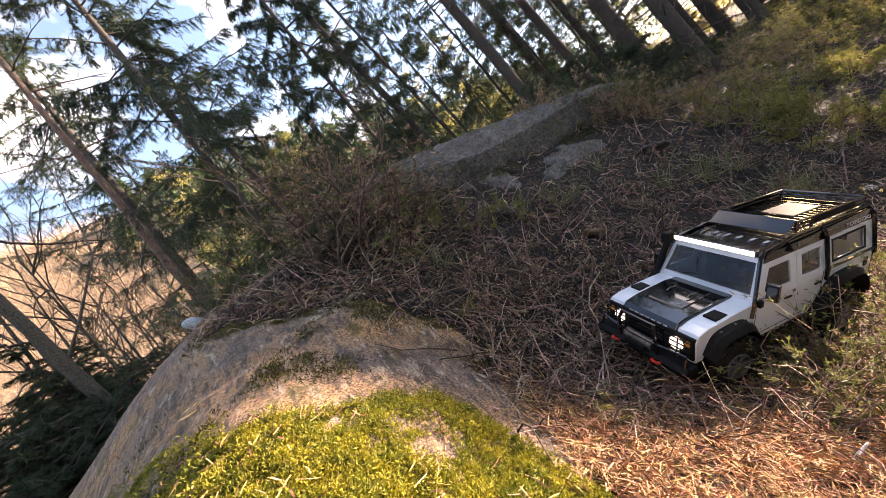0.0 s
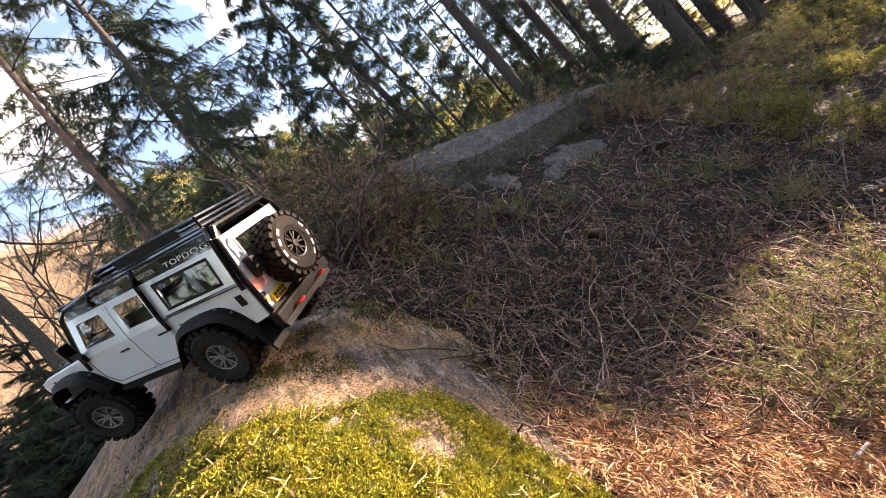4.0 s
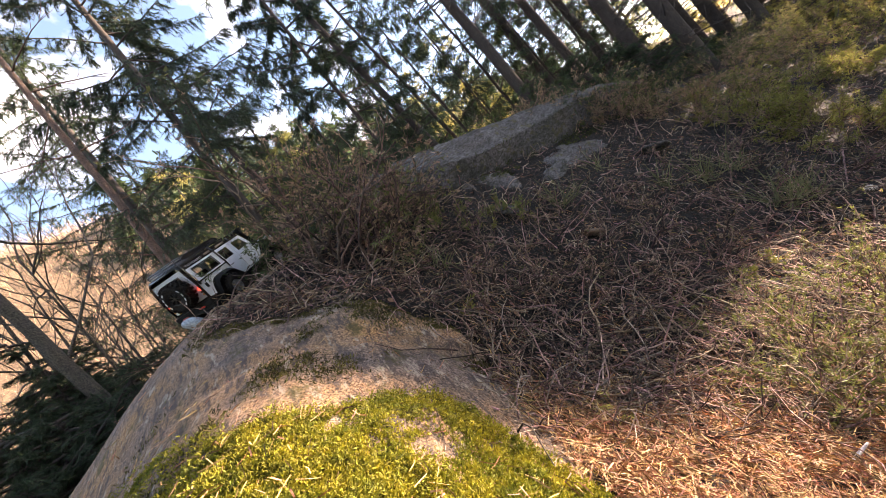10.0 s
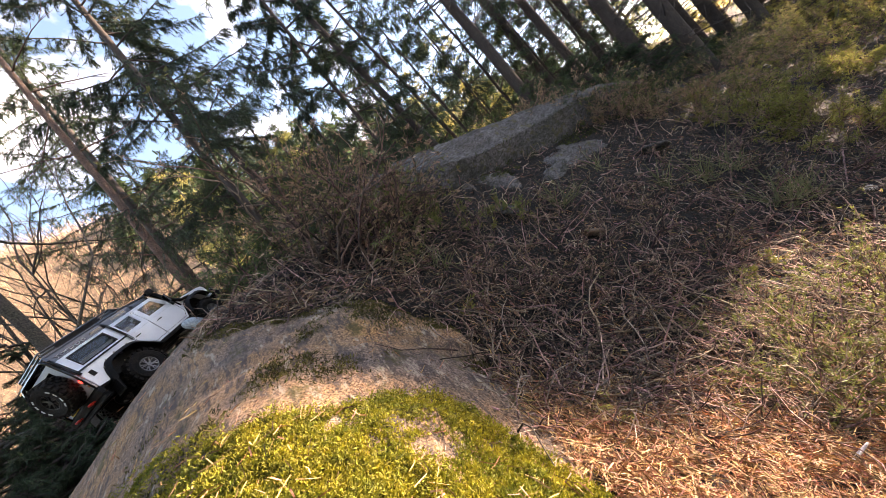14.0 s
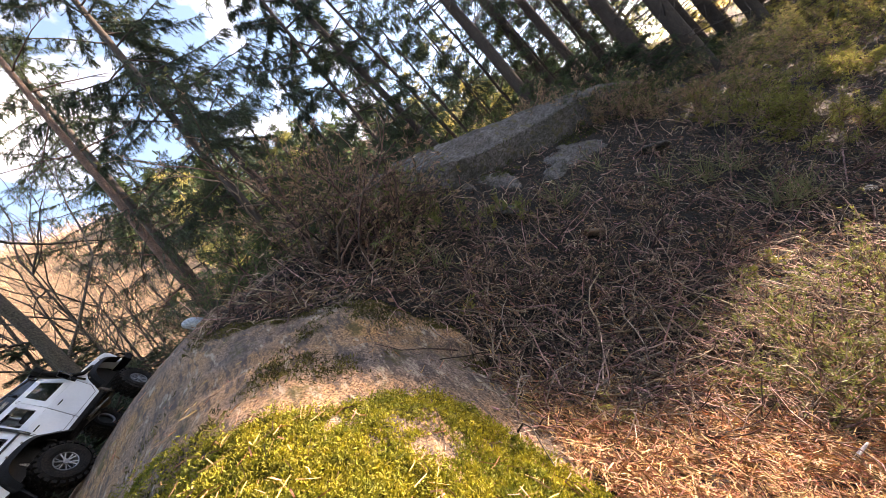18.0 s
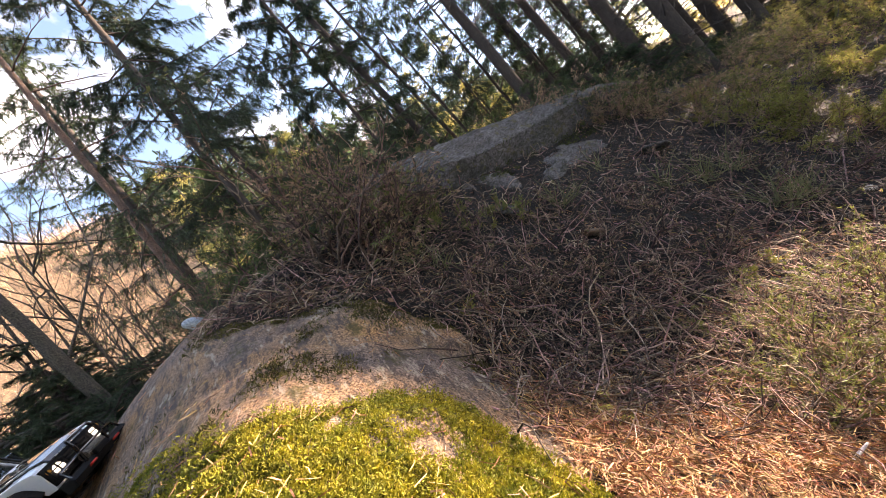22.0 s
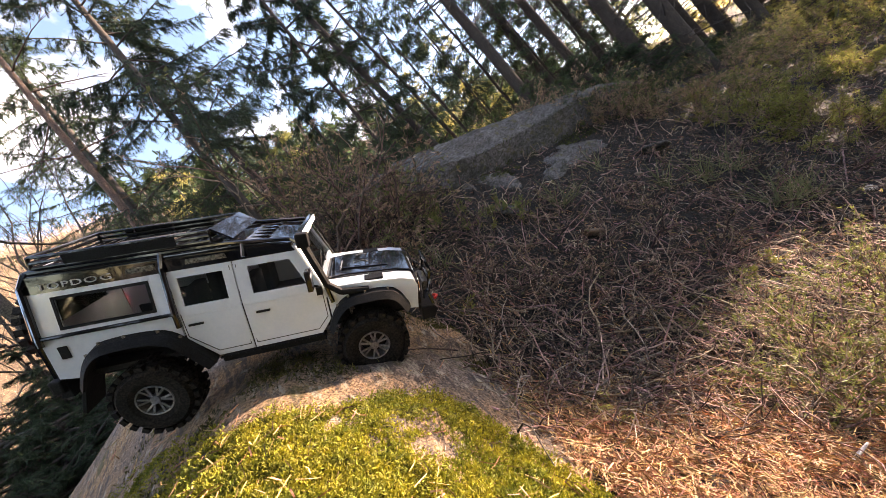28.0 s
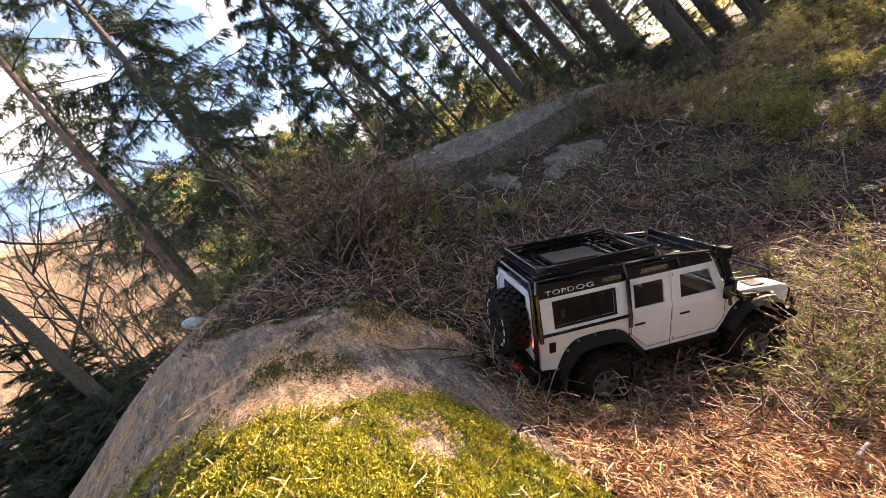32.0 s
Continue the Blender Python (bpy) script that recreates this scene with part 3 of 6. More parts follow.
    pipe(bm, [(0.112, s * 0.093, 0.140), (0.107, s * 0.092, 0.170), (0.083, s * 0.080, 0.240), (0.070, s * 0.076, 0.249), (-0.020, s * 0.074, 0.2575), (-0.270, s * 0.072, 0.259)], 0.0033)
    pipe(bm, [(0.003, s * 0.086, 0.236), (0.003, s * 0.073, 0.2565)], 0.003)
    part("tube_cage", bm, M_BLACK, truck, "black external tube cage")
    # mirror
    bm = bmesh.new()
    box(bm, 0.084, 0.092, min(s * 0.098, s * 0.116), max(s * 0.098, s * 0.116), 0.172, 0.205, 0.002)
    rod(bm, (0.095, s * 0.090, 0.170), (0.088, s * 0.104, 0.178), 0.0022)
    part("door_mirror", bm, M_BLACK, truck, "black door mirror")
    bm = bmesh.new()
    box(bm, 0.092, 0.101, min(s * 0.092, s * 0.099), max(s * 0.092, s * 0.099), 0.158, 0.171, 0.001)
    part("mirror_bracket", bm, M_MATT, truck)
    # lettering band
    bm = bmesh.new()
    prism(bm, [(-0.276, 0.2315), (0.074, 0.2315), (0.066, 0.2445), (-0.274, 0.2545)], s * 0.070, s * 0.0925)
    part("roof_side", lean(bm), M_BLACK, truck, "gloss black roof side")
    tx = bpy.data.curves.new("lettering", "FONT")
    tx.body, tx.size, tx.extrude, tx.align_x = "TOPDOG", 0.0180, 0.0004, "CENTER"
    tx.space_character = 1.12
    t = new("lettering", tx)
    t.parent = truck
    t.matrix_basis = Matrix.Translation((-0.213, s * 0.0832, 0.2362)) @ (pose(0, 0, 0, 82, 0, 0) if s < 0 else pose(0, 0, 0, 82, 0, 180)) @ Matrix.Diagonal((1.18, 0.62, 1, 1))
    tx.materials.append(M_LETTER)
    me = bpy.data.meshes.new_from_object(t)
    m = t.matrix_basis.copy()
    bpy.data.objects.remove(t)
    t = new("lettering", me)
    t.parent, t.matrix_basis, t["label"] = truck, m, "grey capital letters on the roof side"
    # roof windows
    for x0, x1 in ((-0.150, -0.112), (-0.075, -0.020)):
        bm = bmesh.new()
        prism(bm, [(x0, 0.2380), (x1, 0.2380), (x1 - 0.002, 0.2450), (x0 + 0.002, 0.2450)], s * 0.0800, s * 0.0822)
        part("alpine_light", bm, M_STEEL, truck, "small light roof-side window")
    # tail lamps, hooks
    for z, m, r in ((0.150, M_TAIL, 0.0048), (0.137, M_MATT, 0.004), (0.126, M_AMBER, 0.0035)):
        bm = bmesh.new()
        rod(bm, (-0.278, s * 0.079, z), (-0.284, s * 0.079, z), r, 12)
        part("tail_lamp", bm, m, truck, "glowing red tail lamp" if m is M_TAIL else "")
    for x, d in ((-0.293, -1), (0.272, 1)):
        bm = bmesh.new()
        pipe(bm, [(x, s * 0.038, 0.088), (x + d * 0.011, s * 0.038, 0.090), (x + d * 0.015, s * 0.0445, 0.091), (x + d * 0.011, s * 0.051, 0.090), (x, s * 0.051, 0.088)], 0.0026)
        part("tow_shackle", bm, M_RED, truck, "red tow shackle")
    # headlamp with guard
    bm = bmesh.new()
    rod(bm, (0.247, s * 0.060, 0.126), (0.2545, s * 0.060, 0.126), 0.0125, 20)
    h = part("headlamp", bm, M_LAMP, truck, "lit round headlamp")
    bm = bmesh.new()
    rod(bm, (0.247, s * 0.080, 0.134), (0.2535, s * 0.080, 0.134), 0.0055, 12)
    part("indicator", bm, M_AMBER, h)
    bm = bmesh.new()
    for z in (0.112, 0.121, 0.131, 0.140):
        rod(bm, (0.2575, s * 0.042, z), (0.2575, s * 0.088, z), 0.0012, 6)
    for y in (0.042, 0.065, 0.088):
        rod(bm, (0.2575, s * y, 0.111), (0.2575, s * y, 0.141), 0.0014, 6)
    part("lamp_guard", bm, M_MATT, h, "black wire lamp guard")
    # shocks
    for x in (0.140, -0.140):
        bm = bmesh.new()
        rod(bm, (x, s * 0.058, 0.060), (x - 0.008, s * 0.050, 0.125), 0.0055, 10)
        part("shock_absorber", bm, M_STEEL, truck, "steel shock absorber")


for s in (1, -1):
    side_of(s)

# roof, bonnet, bulkheads
bm = bmesh.new()
prism(bm, [(-0.276, 0.2500), (0.070, 0.2395), (0.072, 0.2440), (0.0, 0.2530), (-0.274, 0.2560)], -0.077, 0.077, 0.002)
roof = part("roof", bm, M_BLACK, truck, "gloss black ribbed roof")
bm = bmesh.new()
for k in range(6):
    y = -0.055 + k * 0.022
    prism(bm, [(-0.268, 0.2540), (0.035, 0.2480), (0.030, 0.2520), (-0.266, 0.2580)], y - 0.003, y + 0.003)
part("roof_rib", bm, M_BLACK, roof)
bm = bmesh.new()
prism(bm, [(0.102, 0.150), (0.102, 0.1685), (0.135, 0.1705), (0.215, 0.1640), (0.243, 0.1575), (0.250, 0.148), (0.250, 0.140)], -0.056, 0.056, 0.003)
bonnet = part("bonnet", bm, M_BLACK, truck, "gloss black bonnet")
bm = bmesh.new()
prism(bm, [(0.125, 0.169), (0.210, 0.1635), (0.205, 0.1665), (0.130, 0.1735)], -0.034, 0.034, 0.001)
part("bonnet_bulge", bm, M_BLACK, bonnet)
for y in (-0.020, 0.020):
    bm = bmesh.new()
    pipe(bm, [(0.150, y, 0.1745), (0.165, y, 0.1765), (0.175, y, 0.173)], 0.0015)
    part("bonnet_handle", bm, M_STEEL, bonnet)
bm = bmesh.new()
for k in range(7):
    y = -0.036 + k * 0.012
    box(bm, 0.2485, 0.2508, y - 0.004, y + 0.004, 0.1452, 0.1488)
part("nose_lettering", bm, M_LETTER, bonnet, "plain grey bars of lettering")
# windscreen
bm = bmesh.new()
a = [(0.104, y, 0.166) for y in (-0.090, 0.090)] + [(0.075, y, 0.238) for y in (0.079, -0.079)]
b = [(0.1015, y, 0.177) for y in (-0.0815, 0.0815)] + [(0.079, y, 0.232) for y in (0.073, -0.073)]
va = [[bm.verts.new((x + o, y, z)) for x, y, z in a] for o in (0, -0.005)]
vb = [[bm.verts.new((x + o + 0.001, y, z)) for x, y, z in b] for o in (0, -0.006)]
for k in range(4):
    j = (k + 1) % 4
    bm.faces.new([va[0][k], va[0][j], vb[0][j], vb[0][k]])
    bm.faces.new([va[1][k], vb[1][k], vb[1][j], va[1][j]])
    bm.faces.new([va[0][k], va[1][k], va[1][j], va[0][j]])
    bm.faces.new([vb[0][k], vb[0][j], vb[1][j], vb[1][k]])
bmesh.ops.recalc_face_normals(bm, faces=bm.faces)
scr = part("windscreen_frame", bm, M_WHITE, truck, "white windscreen frame")
bm = bmesh.new()
v = [bm.verts.new((x - 0.003 + o, y * 1.005, z)) for o in (0, -0.001) for x, y, z in b]
for q in ((0, 1, 2, 3), (7, 6, 5, 4), (0, 4, 5, 1), (1, 5, 6, 2), (2, 6, 7, 3), (3, 7, 4, 0)):
    bm.faces.new([v[i] for i in q])
part("windscreen", bm, M_SCREEN, scr, "clear windscreen")
bm = bmesh.new()
rod(bm, (0.100, -0.05, 0.180), (0.092, 0.03, 0.196), 0.0012, 5)
rod(bm, (0.100, 0.01, 0.180), (0.092, 0.072, 0.190), 0.0012, 5)
part("wiper", bm, M_MATT, scr)
bm = bmesh.new()
box(bm, 0.098, 0.108, -0.090, 0.090, 0.148, 0.1665, 0.002)
part("scuttle", bm, M_WHITE, truck, "white panel under the windscreen")
# light bar
bm = bmesh.new()
box(bm, 0.079, 0.0875, -0.075, 0.075, 0.2445, 0.2565, 0.0015)
bar = part("light_bar", bm, M_BLACK, truck, "black housing of a lit LED bar")
bm = bmesh.new()
box(bm, 0.0878, 0.0893, -0.073, 0.073, 0.2460, 0.2550, 0.0004)
part("led_strip", bm, M_LED, bar, "glowing white LED strip")
# roof rack
loop = [(-0.265, -0.068), (-0.265, 0.068), (-0.038, 0.068), (-0.038, -0.068), (-0.265, -0.068)]
for z, inset in ((0.2635, 0.0), (0.2710, 0.0), (0.2785, 0.0)):
    bm = bmesh.new()
    pipe(bm, [(x, y, z) for x, y in loop], 0.0023)
    rack = part("roof_rack_rail", bm, M_BLACK, truck, "black tubular roof rack rail")
for x in (-0.265, -0.205, -0.145, -0.085, -0.038):
    for y in (-0.068, 0.068):
        bm = bmesh.new()
        rod(bm, (x, y, 0.254), (x, y, 0.2795), 0.0022)
        part("rack_post", bm, M_BLACK, rack)
for k in range(14):
    x = -0.256 + k * 0.0165
    bm = bmesh.new()
    box(bm, x - 0.0022, x + 0.0022, -0.067, 0.067, 0.2620, 0.2643)
    part("rack_slat", bm, M_BLACK, rack)
bm = bmesh.new()
prism(bm, [(-0.038, 0.2795), (-0.012, 0.2620), (-0.009, 0.2620), (-0.035, 0.2810)], -0.067, 0.067)
part("wind_deflector", bm, M_BLACK, rack, "sloping black wind deflector")
bm = bmesh.new()
box(bm, -0.205, -0.110, -0.028, 0.028, 0.2645, 0.2665, 0.001)
part("rack_plate", bm, M_DARK, rack, "dark plate on the rack floor")
for y in (-0.0705, 0.0695):
    bm = bmesh.new()
    box(bm, -0.222, -0.082, y, y + 0.001, 0.2640, 0.2780)
    part("rack_side_panel", bm, M_MATT, rack)
# back
bm = bmesh.new()
frame_panel(bm, [(-0.088, 0.104), (0.088, 0.104), (0.078, 0.240), (-0.078, 0.240)], [(-0.052, 0.176), (0.052, 0.176), (0.048, 0.226), (-0.048, 0.226)], -0.2795, -0.2765)
for v in bm.verts:
    v.co = Vector((v.co.y, v.co.x, v.co.z))
back = part("tailgate", bm, M_WHITE, truck, "white tailgate with spare wheel")
bm = bmesh.new()
box(bm, -0.2785, -0.2775, -0.053, 0.053, 0.175, 0.227)
part("rear_window", bm, M_GLASS, back, "dark rear window")
bm = bmesh.new()
box(bm, -0.2835, -0.2797, 0.030, 0.068, 0.112, 0.128, 0.0008)
plate = part("number_plate", bm, M_PLATE, back, "yellow plate with dark bars")
for z0 in (0.114, 0.1205):
    for k in range(4):
        bm = bmesh.new()
        box(bm, -0.2843, -0.2836, 0.034 + k * 0.008, 0.040 + k * 0.008, z0, z0 + 0.005)
        part("plate_bar", bm, M_DARK, plate)
bm = bmesh.new()
box(bm, -0.296, -0.280, 0.050, 0.068, 0.160, 0.196, 0.003)
part("rear_box", bm, M_MATT, back, "black holder beside the spare wheel")
bm = bmesh.new()
pipe(bm, [(-0.281, 0.060, 0.232), (-0.288, 0.060, 0.226), (-0.288, 0.060, 0.150), (-0.281, 0.060, 0.144)], 0.0022)
part("ladder_rail", bm, M_WHITE, back)
bm = bmesh.new()
box(bm, -0.294, -0.278, -0.095, 0.095, 0.083, 0.104, 0.003)
part("rear_bumper", bm, M_MATT, truck, "black rear bumper")
bm = bmesh.new()
pipe(bm, [(-0.283, 0.088, 0.108), (-0.283, 0.089, 0.170), (-0.281, 0.078, 0.240), (-0.279, 0.066, 0.256), (-0.279, -0.066, 0.256), (-0.281, -0.078, 0.240), (-0.283, -0.089, 0.170), (-0.283, -0.088, 0.108)], 0.0042)
part("rear_hoop", bm, M_BLACK, truck, "black tube hoop round the tailgate")
bm = bmesh.new()
prism(bm, [(-0.292, 0.072), (-0.280, 0.112), (-0.276, 0.112), (-0.276, 0.072)], -0.088, 0.088, 0.001)
part("rear_valance", bm, M_MATT, truck, "black panel under the tailgate")
bm = bmesh.new()
box(bm, 0.246, 0.252, -0.090, 0.090, 0.104, 0.147, 0.002)
gr = part("grille_panel", bm, M_MATT, truck, "black grille panel")
for z in (0.113, 0.121, 0.129, 0.137):
    bm = bmesh.new()
    box(bm, 0.2515, 0.2540, -0.036, 0.036, z - 0.0022, z + 0.0022)
    part("grille_slat", bm, M_BLACK, gr)
bm = bmesh.new()
prism(bm, [(0.250, 0.075), (0.250, 0.100), (0.272, 0.100), (0.279, 0.092), (0.272, 0.078)], -0.098, 0.098, 0.003)
bump = part("front_bumper", bm, M_MATT, truck, "black steel front bumper")
bm = bmesh.new()
pipe(bm, [(0.272, -0.040, 0.098), (0.280, -0.038, 0.140), (0.276, -0.034, 0.156), (0.276, 0.034, 0.156), (0.280, 0.038, 0.140), (0.272, 0.040, 0.098)], 0.0032)
bull = part("bull_bar", bm, M_BLACK, bump, "black tubular bull bar")
for line in ([(0.279, -0.039, 0.122), (0.279, 0.039, 0.122)], [(0.272, -0.090, 0.098), (0.266, -0.088, 0.118), (0.279, -0.040, 0.122)], [(0.272, 0.090, 0.098), (0.266, 0.088, 0.118), (0.279, 0.040, 0.122)]):
    bm = bmesh.new()
    pipe(bm, line, 0.0025)
    part("bar_brace", bm, M_BLACK, bump)
bm = bmesh.new()
rod(bm, (0.268, -0.030, 0.108), (0.268, 0.030, 0.108), 0.010, 14)
part("winch", bm, M_STEEL, bump, "grey winch drum")
bm = bmesh.new()
box(bm, 0.276, 0.284, -0.022, 0.022, 0.094, 0.106, 0.002)
part("fairlead", bm, M_MATT, bump, "black winch fairlead")
bm = bmesh.new()
box(bm, 0.2805, 0.2835, -0.010, 0.010, 0.096, 0.104, 0.001)
part("winch_hook", bm, M_RED, bump, "small red winch hook")
# snorkel on the right
bm = bmesh.new()
pipe(bm, [(0.170, -0.092, 0.150), (0.128, -0.096, 0.156), (0.110, -0.096, 0.172), (0.088, -0.088, 0.240)], 0.0058, 8)
box(bm, 0.080, 0.098, -0.097, -0.080, 0.236, 0.258, 0.003)
part("snorkel", bm, M_MATT, truck, "black air intake snorkel")
# cabin, chassis, drive line
bm = bmesh.new()
box(bm, -0.270, 0.095, -0.084, 0.084, 0.098, 0.106)
box(bm, 0.090, 0.098, -0.082, 0.082, 0.100, 0.160)
part("cabin_floor", bm, M_DARK, truck)
for y in (-0.040, 0.040):
    for x in (-0.005, -0.090):
        bm = bmesh.new()
        box(bm, x, x + 0.045, y - 0.024, y + 0.024, 0.106, 0.138, 0.004)
        box(bm, x - 0.010, x + 0.006, y - 0.023, y + 0.023, 0.130, 0.196, 0.004)
        part("seat", bm, M_DARK, truck, "dark seat")
bm = bmesh.new()
box(bm, 0.060, 0.098, -0.078, 0.078, 0.150, 0.172, 0.004)
rod(bm, (0.062, 0.040, 0.160), (0.050, 0.040, 0.178), 0.002)
part("dashboard", bm, M_DARK, truck)
for y in (-0.034, 0.034):
    bm = bmesh.new()
    box(bm, -0.270, 0.255, y - 0.005, y + 0.005, 0.072, 0.092, 0.001)
    part("chassis_rail", bm, M_MATT, truck)
bm = bmesh.new()
box(bm, -0.060, 0.045, -0.030, 0.030, 0.062, 0.098, 0.006)
part("gearbox", bm, M_MATT, truck)
for x, m in ((0.162, M_TAN), (-0.162, M_MATT)):
    bm = bmesh.new()
    rod(bm, (x, -0.075, 0.062), (x, 0.075, 0.062), 0.0085, 12)
    bmesh.ops.create_icosphere(bm, subdivisions=2, radius=0.020, matrix=Matrix.Translation((x, 0.016, 0.062)))
    ax = part("axle", bm, m, truck, "muddy axle casing", smooth=True)
    bm = bmesh.new()
    rod(bm, (x * 0.85, 0.016, 0.064), (x * 0.25, 0.008, 0.072), 0.005, 10)
    part("drive_shaft", bm, M_STEEL, ax)
    for y in (-0.048, 0.048):
        bm = bmesh.new()
        rod(bm, (x * 0.95, y, 0.052), (x * 0.30, y * 0.7, 0.070), 0.0035, 8)
        part("suspension_link", bm, M_STEEL, ax)
    if x > 0:
        bm = bmesh.new()
        box(bm, x + 0.008, x + 0.035, -0.022, 0.022, 0.048, 0.052)
        part("skid_plate", bm, M_STEEL, ax, "bare metal skid plate")

# wheels
R_TYRE, W_TYRE = 0.0585, 0.042


def wheel(parent_ob, spare=False):
    bm = bmesh.new()
    # rim: barrel, lip and twin spokes
    lathe(bm, [(0.0262, -0.017), (0.0262, 0.0165), (0.0250, 0.0195), (0.0232, 0.0190), (0.0226, 0.012), (0.0222, -0.015), (0.0262, -0.017)], 28)
    rod(bm, (0, 0.004, 0), (0, 0.0185, 0), 0.0068, 14)
    rim_mat = M_RIM_DARK if spare else M_RIM
    w = part("wheel", bm, rim_mat, parent_ob, "black spare wheel" if spare else "grey alloy wheel with six twin spokes")
    for k in range(6):
        for o in (-0.20, 0.20):
            a = 2 * math.pi * k / 6
            p = Vector((0.006 * math.cos(a), 0.0155, 0.006 * math.sin(a)))
            q = Vector((0.0232 * math.cos(a + o), 0.0165, 0.0232 * math.sin(a + o)))
            m = Matrix.Translation((p + q) / 2) @ (q - p).to_track_quat("Z", "Y").to_matrix().to_4x4() @ Matrix.Diagonal((0.0020, 0.0030, (q - p).length, 1))
            bm = bmesh.new()
            bmesh.ops.create_cube(bm, size=1, matrix=m)
            part("spoke", bm, rim_mat, w)
    bm = bmesh.new()
    rod(bm, (0, -0.010, 0), (0, -0.002, 0), 0.0224, 20)
    part("brake_disc", bm, M_RIM_DARK, w)
    bm = bmesh.new()
    R, H = R_TYRE - 0.004, W_TYRE / 2
    lathe(bm, [(0.0255, -H + 0.003), (0.033, -H), (0.046, -H - 0.001), (R - 0.004, -H + 0.003), (R, -H + 0.010), (R, H - 0.010), (R - 0.004, H - 0.003), (0.046, H + 0.001), (0.033, H), (0.0255, H - 0.003)], 40)
    part("tyre", bm, M_RUBBER, w, "chunky black off-road tyre, dusty", smooth=False)
    bm = bmesh.new()
    n = 22
    for k in range(n):
        for row, (y0, y1, tw) in enumerate(((-H + 0.001, -H + 0.012, 0), (-0.0085, -0.001, 0.5), (0.001, 0.0085, 0), (H - 0.012, H - 0.001, 0.5))):
            a = 2 * math.pi * (k + tw) / n
            c, sn = math.cos(a), math.sin(a)
            m = Matrix(((c, 0, -sn, 0), (0, 1, 0, 0), (sn, 0, c, 0), (0, 0, 0, 1)))
            bb = bmesh.new()
            l = 0.0050 if row in (0, 3) else 0.0042
            box(bb, R - 0.003, R_TYRE, y0, y1, -l, l)
            for v in bb.verts:
                v.co = m @ v.co
            tmp = bpy.data.meshes.new("lug")
            bb.to_mesh(tmp)
            bb.free()
            bm.from_mesh(tmp)
            bpy.data.meshes.remove(tmp)
    part("tread", bm, M_RUBBER, w, "chunky black rubber tread")["kind"] = "stuff"
    if spare:
        for k in range(14):
            if k in (3, 4, 5, 10, 11, 12):
                continue
            a = 2 * math.pi * k / 14
            bm = bmesh.new()
            box(bm, 0.0395, 0.0440, H + 0.0002, H + 0.0012, -0.0055, 0.0055)
            for v in bm.verts:
                v.co = Matrix.Rotation(-a, 4, "Y") @ v.co
            part("sidewall_bar", bm, M_LETTER, w)
    return w


WHEELS = {}
for key, x, y in (("front left", 0.162, 0.093), ("front right", 0.162, -0.093), ("rear left", -0.162, 0.093), ("rear right", -0.162, -0.093)):
    WHEELS[key] = (wheel(truck), x, y)
spare = wheel(truck, True)
spare.matrix_basis = Matrix.Translation((-0.302, -0.010, 0.168)) @ Matrix.Rotation(radians(90), 4, "Z")

# the tail is a little shorter than the panels were drawn
spare.matrix_basis = Matrix.Translation((0.006, 0, 0)) @ spare.matrix_basis
for ob in truck.children_recursive:
    if ob.type == "MESH" and not any(ob is w or ob.parent is w for w in [spare] + [v[0] for v in WHEELS.values()]):
        shift = ob.matrix_basis.translation.x
        for v in ob.data.vertices:
            v.co.x += 0.006 * float(smooth(-0.20, -0.26, v.co.x + shift))

